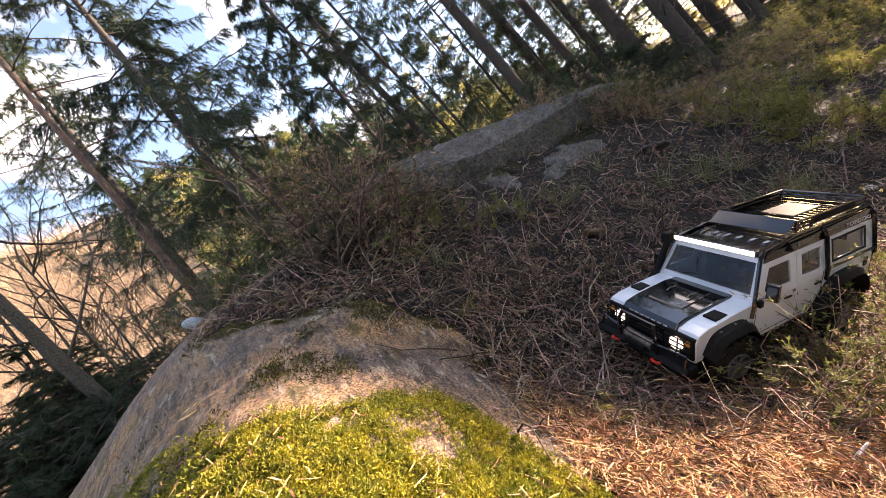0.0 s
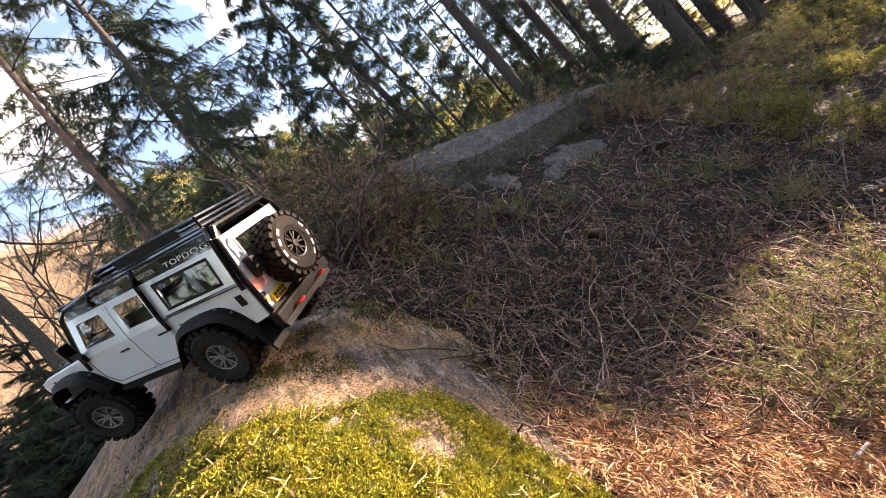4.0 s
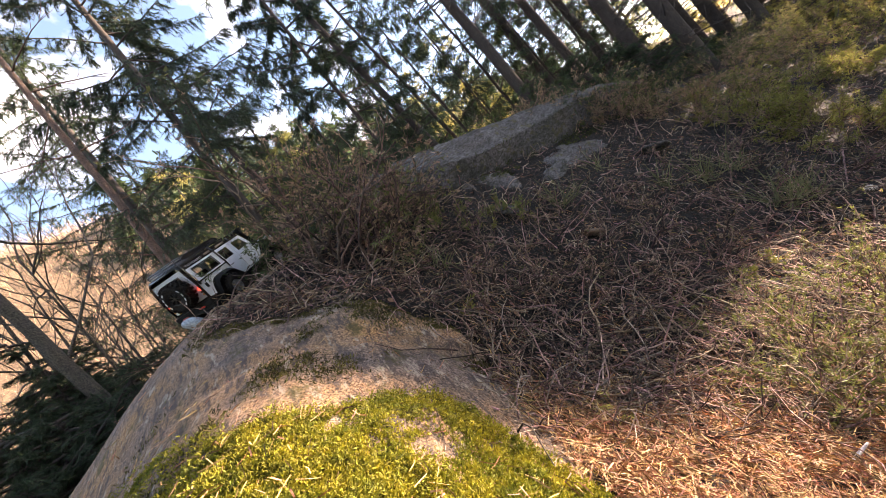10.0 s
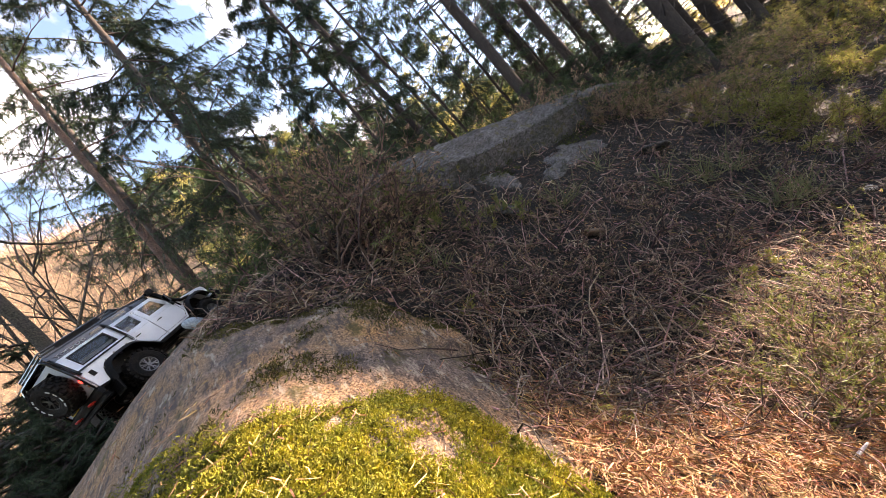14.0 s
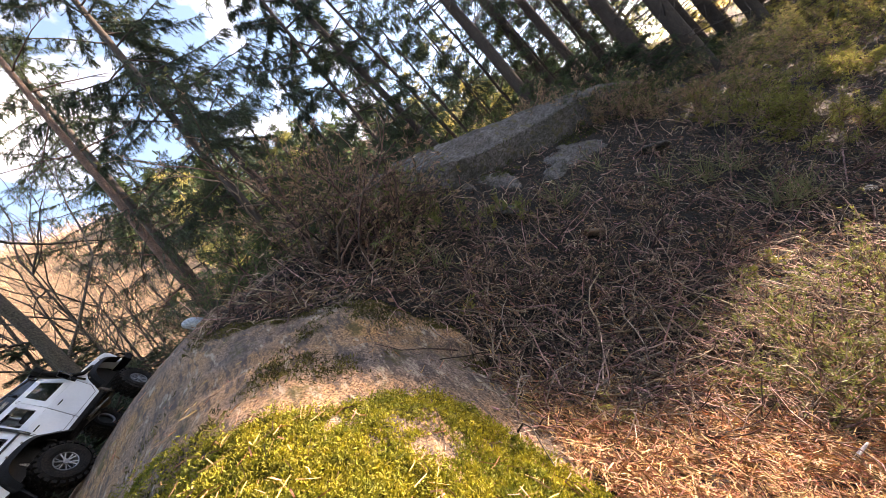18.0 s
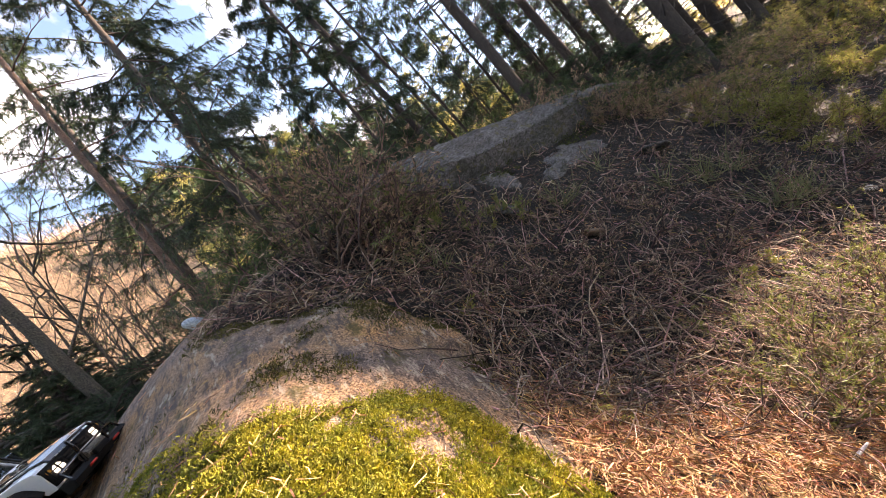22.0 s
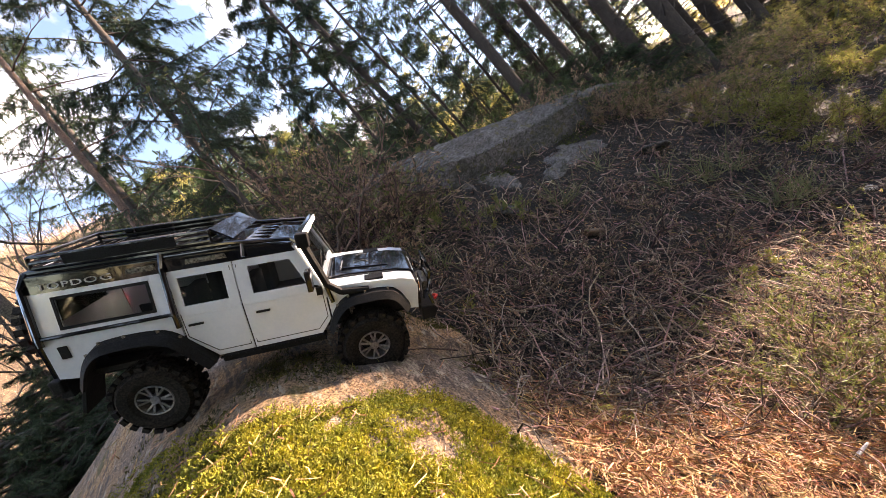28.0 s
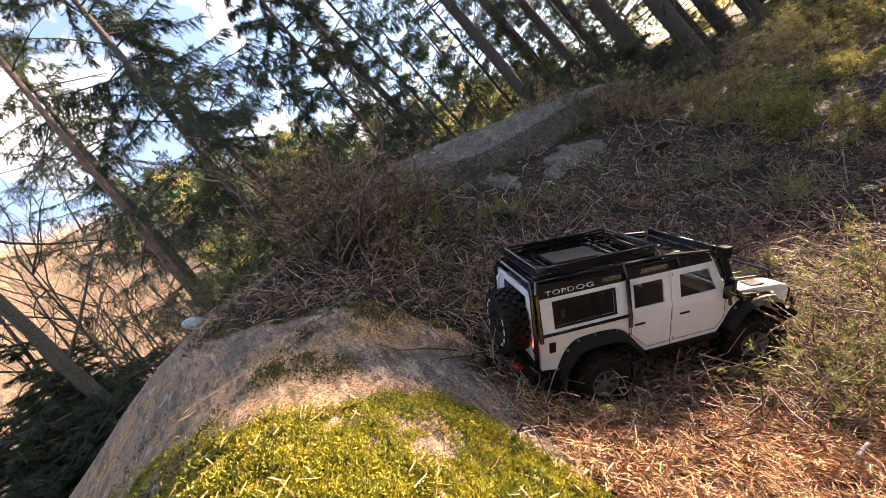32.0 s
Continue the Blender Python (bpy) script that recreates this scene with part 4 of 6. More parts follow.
# poses of the truck's body in the slope frame: seconds, place, turn
TRUCK_PATH = [
    (0, 0.644, 0.776, -0.203, -14.7, 15.1, -162.3),
    (0.5, 0.438, 0.7, -0.25, -14.1, 6, -165),
    (1, 0.066, 0.594, -0.221, -0, -22.8, -169.7),
    (1.5, -0.104, 0.551, -0.197, -0.1, -11.6, -164.3),
    (2, -0.228, 0.602, -0.202, -10.1, 4.2, -173.8),
    (3, -0.337, 0.639, -0.224, -20.9, 16.2, -182.5),
    (3.5, -0.402, 0.682, -0.229, -25, 19.6, -188.5),
    (6, -0.693, 0.923, -0.317, -44.3, 16.4, -222.3),
    (7, -0.849, 1.133, -0.288, -42.9, -0.1, -233),
    (8, -0.768, 1.312, -0.245, -47.2, -7.1, -263),
    (9, -0.755, 1.62, -0.095, -40, -17, -267.5),
    (10, -0.868, 1.569, -0.188, -32, -24, -270.9),
    (11, -0.824, 1.25, -0.324, -50.9, -18.7, -270.9),
    (12, -0.957, 1.272, -0.407, -47.4, -23, -268.6),
    (12.4, -0.957, 1.272, -0.407, -47.4, -23, -268.6),
    (14.5, -0.957, 1.272, -0.407, -47.4, -23, -268.6),
    (17, -1.044, 1.102, -0.555, -51.3, -21.9, -251.4),
    (18, -1.039, 1.04, -0.592, -54.1, -19.8, -250.4),
    (19, -0.933, 0.922, -0.578, -61.8, -17.8, -249.9),
    (20, -0.885, 0.819, -0.611, -61.8, -16.8, -250.9),
    (21, -0.827, 0.657, -0.632, -61.8, -15.8, -253.9),
    (21.5, -0.861, 0.629, -0.654, -53.8, -23.8, -265.9),
    (22.1, -0.894, 0.747, -0.694, 16, -40, -354),
    (22.5, -0.86, 0.772, -0.671, 26, -47, -366),
    (23, -0.796, 0.781, -0.607, 29, -51, -373),
    (23.5, -0.768, 0.783, -0.574, 30, -53, -375),
    (24, -0.733, 0.784, -0.536, 30, -54, -376),
    (24.5, -0.716, 0.777, -0.469, 28, -51.5, -371.5),
    (25, -0.7, 0.77, -0.402, 26, -49, -367),
    (25.5, -0.64, 0.762, -0.311, 35.3, -42.7, -357.4),
    (28, -0.289, 0.657, -0.210, 16.7, -10.3, -349),
    (29, -0.208, 0.621, -0.208, 6.4, 0.9, -344.2),
    (30, -0.114, 0.608, -0.214, -0.8, 9.1, -348.7),
    (31, 0.079, 0.641, -0.242, -0.6, 16.6, -351.2),
    (32, 0.424, 0.748, -0.233, 15.3, -10.6, -349.9)]
# how far the front and the rear axle ride above their rest height: seconds, front, rear
LIFT = [(0, 0, 0), (0.5, 0, 0), (1, -0.014, 0), (1.5, -0.008, -0.005), (2, -0.002, 0.003), (3, 0, 0.015), (3.5, 0, 0.01), (6, 0, 0), (7, 0, 0), (8, -0.015, -0.017), (9, 0, 0), (10, 0, 0.004), (11, -0.017, -0.013), (12, -0.022, -0.013), (12.4, -0.022, -0.013), (14.5, -0.022, -0.013), (17, -0.024, -0.012), (18, -0.026, -0.009), (19, -0.029, -0.008), (20, -0.02, -0.01), (21, -0.01, -0.01), (21.5, -0.01, -0.01), (22.1, -0.006, -0.01), (22.5, -0.006, -0.01), (23, -0.006, -0.01), (23.5, -0.006, -0.01), (24, -0.006, -0.01), (24.5, -0.019, -0.015), (25, -0.032, -0.02), (25.5, -0.03, -0.028), (28, -0.013, 0.002), (29, -0.004, 0.006), (30, -0.002, -0.004), (31, 0.002, -0.014), (32, 0, -0.009)]
STEER = [(0, -8), (0.8, -4), (2.0, 0), (2.6, 14), (3.5, 16), (6.0, 0), (8, -18), (10, -10), (12, 4), (14.5, 4), (17, 16), (20, 10), (22, -25), (23.5, -22), (25, -6), (28, 2), (31, -4), (32, -12)]
# ---- plants and litter; built in the slope frame, then turned upright ----
UPV = np.array(UP)
ALONG = np.array([math.cos(radians(ROLL)), 0, math.sin(radians(ROLL))])    # level, down-slope side
AWAY = np.array([0, 1.0, 0])


def foot(p):
    """Down the plumb line from p to the ground."""
    p = np.array(p, float)
    q = p + UPV * 2.0
    for _ in range(400):
        if q[2] < float(surface(q[0], q[1])):
            break
        q = q - UPV * 0.03
    return q


def centred(name, base, label, category, group=""):
    ob = new(name)
    ob.matrix_world = Matrix.Translation(to_world(base))
    return tagged(ob, label, category, group)


def local(v, base):
    return to_world(v) - to_world(base)


def add(name, vf, mat, parent, base, label="", kind="", smooth=False):
    ob = raw_mesh(name, local(vf[0], base), vf[1], mat, parent, label, smooth)
    if kind:
        ob["kind"] = kind
    return ob


def wander(rng, p, d, length, n, wob, pull=None, pull_k=0.0):
    pts, d = [np.array(p, float)], unit(np.array(d, float))
    for _ in range(n):
        d = unit(d + rng.normal(size=3) * wob + (pull * pull_k if pull is not None else 0))
        pts.append(pts[-1] + d * length / n)
    return np.array(pts)


def round_dir(rng, az, rise):
    return unit(ALONG * math.cos(az) + AWAY * math.sin(az)) * math.cos(rise) + UPV * math.sin(rise)


def tree(name, through_point, tall, r, bark, leaf, seed, label, crown_from=0.0, reach=1.6, whorls=40, droop=0.25, twigs=12, sprays=9,
         spray=(0.09, 0.012), tip=(0, 0, 0), dead=10, hang=0.5, crown_to=1.0, side=None, plume=(0.12, 0.30)):
    """A conifer on the plumb line through a point: trunk, limbs, needled crown and bare lower boughs."""
    rng = np.random.default_rng(seed)
    base = foot(through_point)
    tall = tall or float(np.linalg.norm(np.array(through_point) - base))
    axis = unit(UPV + np.array(tip))
    root = centred(name, base, label, "tree")
    hs = np.linspace(-0.15, tall, 26)
    wob = np.cumsum(rng.normal(size=(26, 3)) * 0.006, 0)
    pts = base + axis * hs[:, None] + wob
    rad = r * (1.0 - 0.72 * np.clip(hs / tall, 0, 1)) * (1 + 0.25 * np.exp(-np.clip(hs, 0, 9) / 0.15))
    add("trunk", tubes([(pts, rad)], 11), bark, root, base, smooth=True)

    def at(h):
        i = np.clip(np.searchsorted(hs, h), 1, 25)
        f = (h - hs[i - 1]) / (hs[i] - hs[i - 1])
        return pts[i - 1] * (1 - f) + pts[i] * f
    limbs, twiglets, blades_p, blades_d = [], [], [], []
    for k in range(dead):
        h = rng.uniform(0.04, max(0.12, crown_from + 0.1)) * tall
        d = round_dir(rng, rng.uniform(0, 6.28), rng.uniform(-0.3, 0.35))
        L = rng.uniform(0.25, 1.0) * reach * 0.6
        ln = wander(rng, at(h), d, L, 6, 0.10, -UPV, 0.03)
        limbs.append((ln, np.linspace(0.013, 0.002, 7)))
        for j in range(4):
            q = ln[rng.integers(2, 6)]
            limbs.append((wander(rng, q, unit(d + rng.normal(size=3) * 0.7), L * 0.4, 4, 0.15), np.linspace(0.004, 0.0012, 5)))
    if leaf is not None:
        for k in range(whorls):
            f = crown_from + (crown_to - crown_from) * (k + rng.uniform(0, 1)) / whorls
            h = f * tall
            az = rng.uniform(0, 6.28) if side is None else rng.normal(side[0], side[1])
            d = round_dir(rng, az, rng.uniform(-0.15, 0.25))
            L = reach * (1.05 - 0.75 * f) * rng.uniform(0.55, 1.1)
            ln = wander(rng, at(h), d, L, 8, 0.06, -UPV, droop * 0.18)
            ln[5:] += UPV * (np.arange(4)[:, None] ** 1.5) * L * 0.012
            limbs.append((ln, np.linspace(0.016, 0.003, 9)))
            for j in range(twigs):
                s = rng.uniform(0.15, 1.0)
                i = min(7, int(s * 8))
                q = ln[i] + (ln[i + 1] - ln[i]) * rng.uniform()
                out = unit(ln[i + 1] - ln[i])
                sd = unit(np.cross(out, UPV)) * rng.choice([-1, 1])
                td = unit(out * 0.6 + sd * rng.uniform(0.3, 1.0) - UPV * rng.uniform(0, hang * 1.6))
                tl = L * rng.uniform(*plume)
                tw = wander(rng, q, td, tl, 3, 0.10, -UPV, hang * 0.25)
                if base[1] < 7 and j % 2 == 0:
                    twiglets.append((tw[::3] if len(tw) > 3 else tw, np.linspace(0.004, 0.0012, len(tw[::3]))))
                n = sprays
                u = rng.uniform(0.05, 1, n) * 3
                ii = np.minimum(u.astype(int), 2)
                pp = tw[ii] + (tw[ii + 1] - tw[ii]) * (u - ii)[:, None]
                dd = unit(unit(tw[ii + 1] - tw[ii]) * 0.8 + rng.normal(size=(n, 3)) * 0.55 - UPV * hang * 0.3)
                blades_p.append(pp)
                blades_d.append(dd)
        P, D = np.concatenate(blades_p), np.concatenate(blades_d)
        n = len(P)
        crown = add("crown", ribbons(P, D, spray[0] * rng.uniform(0.6, 1.4, n), spray[1] * rng.uniform(0.6, 1.3, n), rng.normal(size=n) * 0.2, rng, 0.4, True), leaf, root, base)
        crown["kind"] = "stuff"
    if limbs:
        vf = tubes(limbs, 4)
        if twiglets:
            vf = merge([vf, tubes(twiglets, 3)])
        add("branchwork", vf, bark, root, base)["kind"] = "stuff"
    return root


def bare_tree(name, through_point, tall, r, seed, label, forks=9, tip=(0, 0, 0), depth=3, mat=None):
    rng = np.random.default_rng(seed)
    base = foot(through_point)
    root = centred(name, base, label, "tree")
    axis = unit(UPV + np.array(tip))
    pts = wander(rng, base - axis * 0.1, axis, tall, 16, 0.035)
    pts = base - axis * 0.1 + axis * np.linspace(0, tall, 17)[:, None] + (pts - pts[0] - axis * ((pts - pts[0]) @ axis)[:, None]) * 0.6
    rad = r * np.linspace(1.1, 0.15, 17)
    add("trunk", tubes([(pts, rad)], 9), mat or M_BARK_GREY, root, base, smooth=True)
    lines = []

    def grow(line, rr, lvl, n):
        for _ in range(n):
            i = rng.integers(2, len(line) - 1)
            d0 = unit(line[i + 1] - line[i]) if i + 1 < len(line) else unit(line[i] - line[i - 1])
            d = unit(d0 * 0.7 + rng.normal(size=3) * 0.7 + UPV * 0.25)
            L = np.linalg.norm(line[-1] - line[0]) * rng.uniform(0.25, 0.5)
            ln = wander(rng, line[i], d, L, 7, 0.16, UPV, 0.04)
            q = rr * 0.30
            lines.append((ln, np.linspace(q, max(0.0011, q * 0.25), 8)))
            if lvl > 1:
                grow(ln, q, lvl - 1, max(3, n // 2))
    grow(pts, r, depth, forks)
    add("branchwork", tubes(lines, 4), mat or M_BARK_GREY, root, base)["kind"] = "stuff"
    return root


def shrub(name, base, tall, spread, seed, label, stems=26, dry=0.6, leafy=900, leaf=(0.010, 0.0022), lean_to=(0, 0, 0), category="shrub", stem_r=0.0035,
          green=None, brown=None, low=0.35, group="", branch=5, fuzz=0.65):
    """A woody dwarf shrub: forking stems with dry flower heads and green shoots."""
    rng = np.random.default_rng(seed)
    b = np.array(base, float)
    b[2] = float(surface(b[0], b[1])) - 0.004
    root = centred(name, b, label, category, group)
    lines, tips = [], []
    leanv = np.array(lean_to, float)
    for k in range(stems):
        az, r0 = rng.uniform(0, 6.28), spread * 0.30 * math.sqrt(rng.uniform())
        off = np.array([math.cos(az) * r0, math.sin(az) * r0, 0])
        p = b + off
        p[2] = float(surface(p[0], p[1])) - 0.004
        L = tall * rng.uniform(0.6, 1.1)
        d = unit(UPV * 0.55 + np.array([0, 0, 0.6]) + unit(off + 1e-9) * rng.uniform(0.1, 1.0) * spread / tall + leanv + rng.normal(size=3) * 0.12)
        ln = wander(rng, p, d, L, 8, 0.26)
        lines.append((ln, np.linspace(stem_r, stem_r * 0.35, 9) * rng.uniform(0.6, 1.2)))
        for j in range(branch):
            i = rng.integers(2, 8)
            d2 = unit(unit(ln[i] - ln[i - 1]) + rng.normal(size=3) * 0.45 + leanv * 0.2)
            br = wander(rng, ln[i], d2, L * rng.uniform(0.2, 0.5), 5, 0.16)
            lines.append((br, np.linspace(stem_r * 0.45, stem_r * 0.15, 6)))
            tips.append(br)
            for q in range(3):
                ii = rng.integers(1, 5)
                d3 = unit(unit(br[ii] - br[ii - 1]) + rng.normal(size=3) * 0.5)
                sb = wander(rng, br[ii], d3, L * rng.uniform(0.08, 0.22), 3, 0.15)
                lines.append((sb, np.linspace(stem_r * 0.22, stem_r * 0.12, 4)))
                tips.append(sb)
    add("branchwork", tubes(lines, 3), M_HEATH_STEM, root, b)["kind"] = "stuff"
    n = leafy
    pick = rng.integers(0, len(tips), n)
    u = low + (1 - low) * np.sqrt(rng.uniform(size=n))
    P = np.array([tips[i][min(len(tips[i]) - 1, int(v * len(tips[i])))] for i, v in zip(pick, u)]) + rng.normal(size=(n, 3)) * leaf[0] * 0.54 * fuzz
    D = np.array([unit(tips[i][-1] - tips[i][0]) for i in pick]) * 0.7 + rng.normal(size=(n, 3)) * fuzz
    is_dry = (np.array([hash_unit(int(i) * 7 + seed) for i in pick]) < dry)
    for nm, sel, mt in (("dry_foliage", is_dry, brown or M_HEATH_DRY), ("foliage", ~is_dry, green or M_HEATH_GREEN)):
        m = int(sel.sum())
        if m:
            add(nm, ribbons(P[sel], D[sel], leaf[0] * rng.uniform(0.5, 1.5, m), leaf[1] * rng.uniform(0.6, 1.4, m), rng.normal(size=m) * 0.3, rng, 0.5), mt, root, b)["kind"] = "stuff"
    return root


def hash_unit(k):
    s = math.sin(k * 12.9898) * 43758.5453
    return s - math.floor(s)


def tuft(name, base, tall, seed, label, blades=60, mat=None, group="", width=0.0036, splay=0.8):
    rng = np.random.default_rng(seed)
    b = np.array(base, float)
    b[2] = float(surface(b[0], b[1])) - 0.003
    p = b + rng.normal(size=(blades, 3)) * np.array([0.02, 0.02, 0]) * tall / 0.15
    p[:, 2] = surface(p[:, 0], p[:, 1]) - 0.003
    d = UPV * 0.5 + np.array([0, 0, 0.6]) + rng.normal(size=(blades, 3)) * splay
    vf = ribbons(p, d, tall * rng.uniform(0.5, 1.2, blades), width, rng.normal(size=blades) * 0.7, rng, 0.25)
    ob = raw_mesh(name, local(vf[0], b), vf[1], mat or M_GRASS)
    ob.matrix_world = Matrix.Translation(to_world(b))
    return tagged(ob, label, "grass", group)


def scatter(rng, n, x0, x1, y0, y1, near=1.0):
    """Places on the ground, thicker close to the eye."""
    u = rng.uniform(size=n)
    y = (y0 ** -near + u * (y1 ** -near - y0 ** -near)) ** (-1 / near)
    a = rng.uniform(x0, x1, n)
    return a * y, y


def lying(x, y, rng, flat=0.25):
    """Directions along the ground."""
    e = 0.01
    gx = (surface(x + e, y) - surface(x - e, y)) / (2 * e)
    gy = (surface(x, y + e) - surface(x, y - e)) / (2 * e)
    az = rng.uniform(0, 2 * np.pi, len(x))
    d = np.stack([np.cos(az), np.sin(az), np.cos(az) * gx + np.sin(az) * gy], -1)
    nrm = unit(np.stack([-gx, -gy, np.ones_like(gx)], -1))
    return unit(unit(d) + nrm * rng.normal(size=(len(x), 1)) * flat), nrm


# ---- where moss grows ----
def moss_edge(x):
    return curve((-0.90, -0.577, -0.419, -0.292, -0.223, -0.139, -0.078, -0.003, 0.053, 0.12, 0.19), (0.76, 0.606, 0.526, 0.462, 0.446, 0.458, 0.502, 0.518, 0.486, 0.438, 0.36), x, 0.016)


def moss_amount(x, y, which=""):
    m = smooth(-0.015, 0.02, moss_edge(x) - y + 0.02 * fractal(x, y, 18, 3))
    m = m * smooth(0.02, -0.01, x - 0.155 - 0.60 * (0.44 - y) + 0.02 * fractal(x, y, 20, 13))
    m = m * (1 - smooth(0.18, 0.42, fractal(x, y, 15, 7)) * smooth(0.34, 0.40, y))
    patch = smooth(-0.22, 0.12, fractal(x, y, 9, 17)) * smooth(0.14, 0.07, np.abs(x + 0.20 - 0.1 * (y - 0.7))) * smooth(0.50, 0.56, y) * smooth(0.95, 0.85, y) * 0.8
    rim = smooth(0.05, 0.3, fractal(x, y, 9, 27)) * smooth(0.16, 0.05, np.abs(x - brow(y) - 0.03)) * smooth(0.75, 0.5, y) * 0.7
    edge = rock_mask(x, y)
    fringe = smooth(0.10, 0.35, edge) * smooth(0.995, 0.90, edge) * smooth(0.62, 0.74, y) * smooth(1.15, 0.95, y) * smooth(-0.75, -0.55, x) * smooth(-0.25, 0.1, fractal(x, y, 12, 47))
    patch = np.maximum(patch, fringe)
    m = m * (1 - 0.9 * smooth(-0.12, 0.2, fractal(x, y, 13, 37)) * smooth(-0.24, -0.40, x))
    m = m * (1 - 0.95 * np.exp(-((x + 0.045) / 0.05) ** 2 - ((y - 0.432) / 0.022) ** 2) * smooth(-0.5, -0.1, fractal(x, y, 30, 23)))
    if which == "bright":
        return m
    if which == "dark":
        return np.clip(np.maximum(patch, rim) * (1 - m), 0, 1)
    return np.clip(np.maximum(np.maximum(m, patch), rim), 0, 1)


# ---- litter on the bank ----
def litter():
    rng = np.random.default_rng(5)
    x, y = scatter(rng, 185000, -0.95, 1.45, 0.22, 3.3, 1.15)
    keep = (rng.uniform(size=len(x)) > rock_mask(x, y) * 0.985 + moss_amount(x, y) + slab_mask(x, y)) & (rng.uniform(size=len(x)) > (0.74 + 0.35 * fractal(x, y, 9, 51)) * smooth(0.55, 0.75, y)) & (fractal(x, y, 24, 52) > -0.22)
    x, y = x[keep], y[keep]
    d, nrm = lying(x, y, rng, 0.30)
    n = len(x)
    p = np.stack([x, y, surface(x, y)], -1) + nrm * rng.uniform(0.0, 0.016, (n, 1))
    vf = ribbons(p, d, rng.uniform(0.008, 0.027, n), 0.00115 * rng.uniform(0.6, 1.5, n) * (0.65 + 0.7 * y), rng.normal(size=n) * 0.4, rng, 0.5)
    ob = raw_mesh("pine_needle_litter", to_world(vf[0]), vf[1], M_NEEDLE)
    tagged(ob, "thick litter of brown dead pine needles on the bank", "litter", kind="stuff")
    # crumbled bark and stem ends between the twigs
    x, y = scatter(rng, 90000, -0.85, 1.4, 0.55, 3.4, 0.35)
    keep = (rng.uniform(size=len(x)) > rock_mask(x, y) + slab_mask(x, y) * 0.9) & (rng.uniform(size=len(x)) < 0.55 + 0.5 * fractal(x, y, 13, 57))
    x, y = x[keep], y[keep]
    d, nrm = lying(x, y, rng, 0.45)
    n = len(x)
    p = np.stack([x, y, ground_z(x, y)], -1) + nrm * rng.uniform(0.0, 0.012, (n, 1))
    vf = ribbons(p, d, rng.uniform(0.005, 0.018, n), 0.0016 * rng.uniform(0.6, 1.7, n) * (0.6 + 0.8 * y), rng.normal(size=n) * 0.5, rng, 0.6, True)
    tagged(raw_mesh("bark_crumbs", to_world(vf[0]), vf[1], M_CRUMB), "dark brown crumbled bark and stem ends on the bank", "litter", kind="stuff")
    # a few on the rock
    x, y = scatter(rng, 5000, -1.4, 0.4, 0.24, 1.6, 0.7)
    keep = (rock_mask(x, y) > 0.5) & (moss_amount(x, y) < rng.uniform(0.1, 2.5, len(x)))
    keep &= rng.uniform(size=len(x)) < 0.12 + 0.88 * (fractal(x, y, 6, 44) + 0.5 * (x < brow(y) + 0.1) > 0.25)
    x, y = x[keep], y[keep]
    d, nrm = lying(x, y, rng, 0.08)
    n = len(x)
    p = np.stack([x, y, rock_z(x, y)], -1) + nrm * 0.002
    vf = ribbons(p, d, rng.uniform(0.004, 0.014, n), 0.0007 * rng.uniform(0.7, 1.4, n), rng.normal(size=n) * 0.15, rng, 0.5)
    ob = raw_mesh("needles_on_rock", to_world(vf[0]), vf[1], M_NEEDLE)
    tagged(ob, "scattered brown needles lying on the rock", "litter", kind="stuff")
    # and on the moss
    x, y = scatter(rng, 900, -1.1, 0.5, 0.24, 0.56, 0.8)
    keep = (moss_amount(x, y, "bright") > 0.4) & (fractal(x, y, 7, 45) > -0.05)
    x, y = x[keep], y[keep]
    d, nrm = lying(x, y, rng, 0.12)
    n = len(x)
    p = np.stack([x, y, rock_z(x, y)], -1) + nrm * 0.013
    vf = ribbons(p, d, rng.uniform(0.010, 0.026, n), 0.0012 * rng.uniform(0.7, 1.5, n), rng.normal(size=n) * 0.3, rng, 0.6)
    tagged(raw_mesh("needles_on_moss", to_world(vf[0]), vf[1], M_NEEDLE), "brown needles and stem ends lying on the moss", "litter", kind="stuff")
    # dead heather stems and sticks
    for nm, cnt, mt, lo, hi, rr, lab, seed in (("dead_twigs", 7500, M_TWIG, 0.03, 0.13, 0.0011, "tangle of dark dead heather twigs", 8), ("bleached_sticks", 900, M_PALE, 0.04, 0.16, 0.0011, "thin bleached sticks among the needles", 9), ("dead_heather_stalks", 4200, M_TWIG, 0.05, 0.20, 0.0015, "dead heather stalks matted over the upper bank", 10)):
        rng = np.random.default_rng(seed)
        x, y = scatter(rng, cnt, -0.85, 1.4, 0.46 if seed < 10 else 0.62, 3.4, 0.5 if seed < 10 else 0.2)
        keep = (rng.uniform(size=len(x)) > rock_mask(x, y) + 0.95 * slab_mask(x, y)) & (fractal(x, y, 11, seed + 60) > -0.20)
        x, y = x[keep], y[keep]
        d, nrm = lying(x, y, rng, 0.35)
        lines = []
        for k in range(len(x)):
            L = rng.uniform(lo, hi)
            p = np.array([x[k], y[k], float(surface(x[k], y[k]))]) + nrm[k] * 0.004
            ln = wander(rng, p, d[k] + nrm[k] * rng.uniform(0, 0.6), L, 4, 0.30, -nrm[k], 0.12)
            lines.append((ln, np.linspace(1, 0.45, 5) * rr * rng.uniform(0.6, 1.6) * (0.7 + 0.7 * y[k])))
        v, f = tubes(lines, 3)
        tagged(raw_mesh(nm, to_world(v), f, mt), lab, "litter", kind="stuff")


litter()


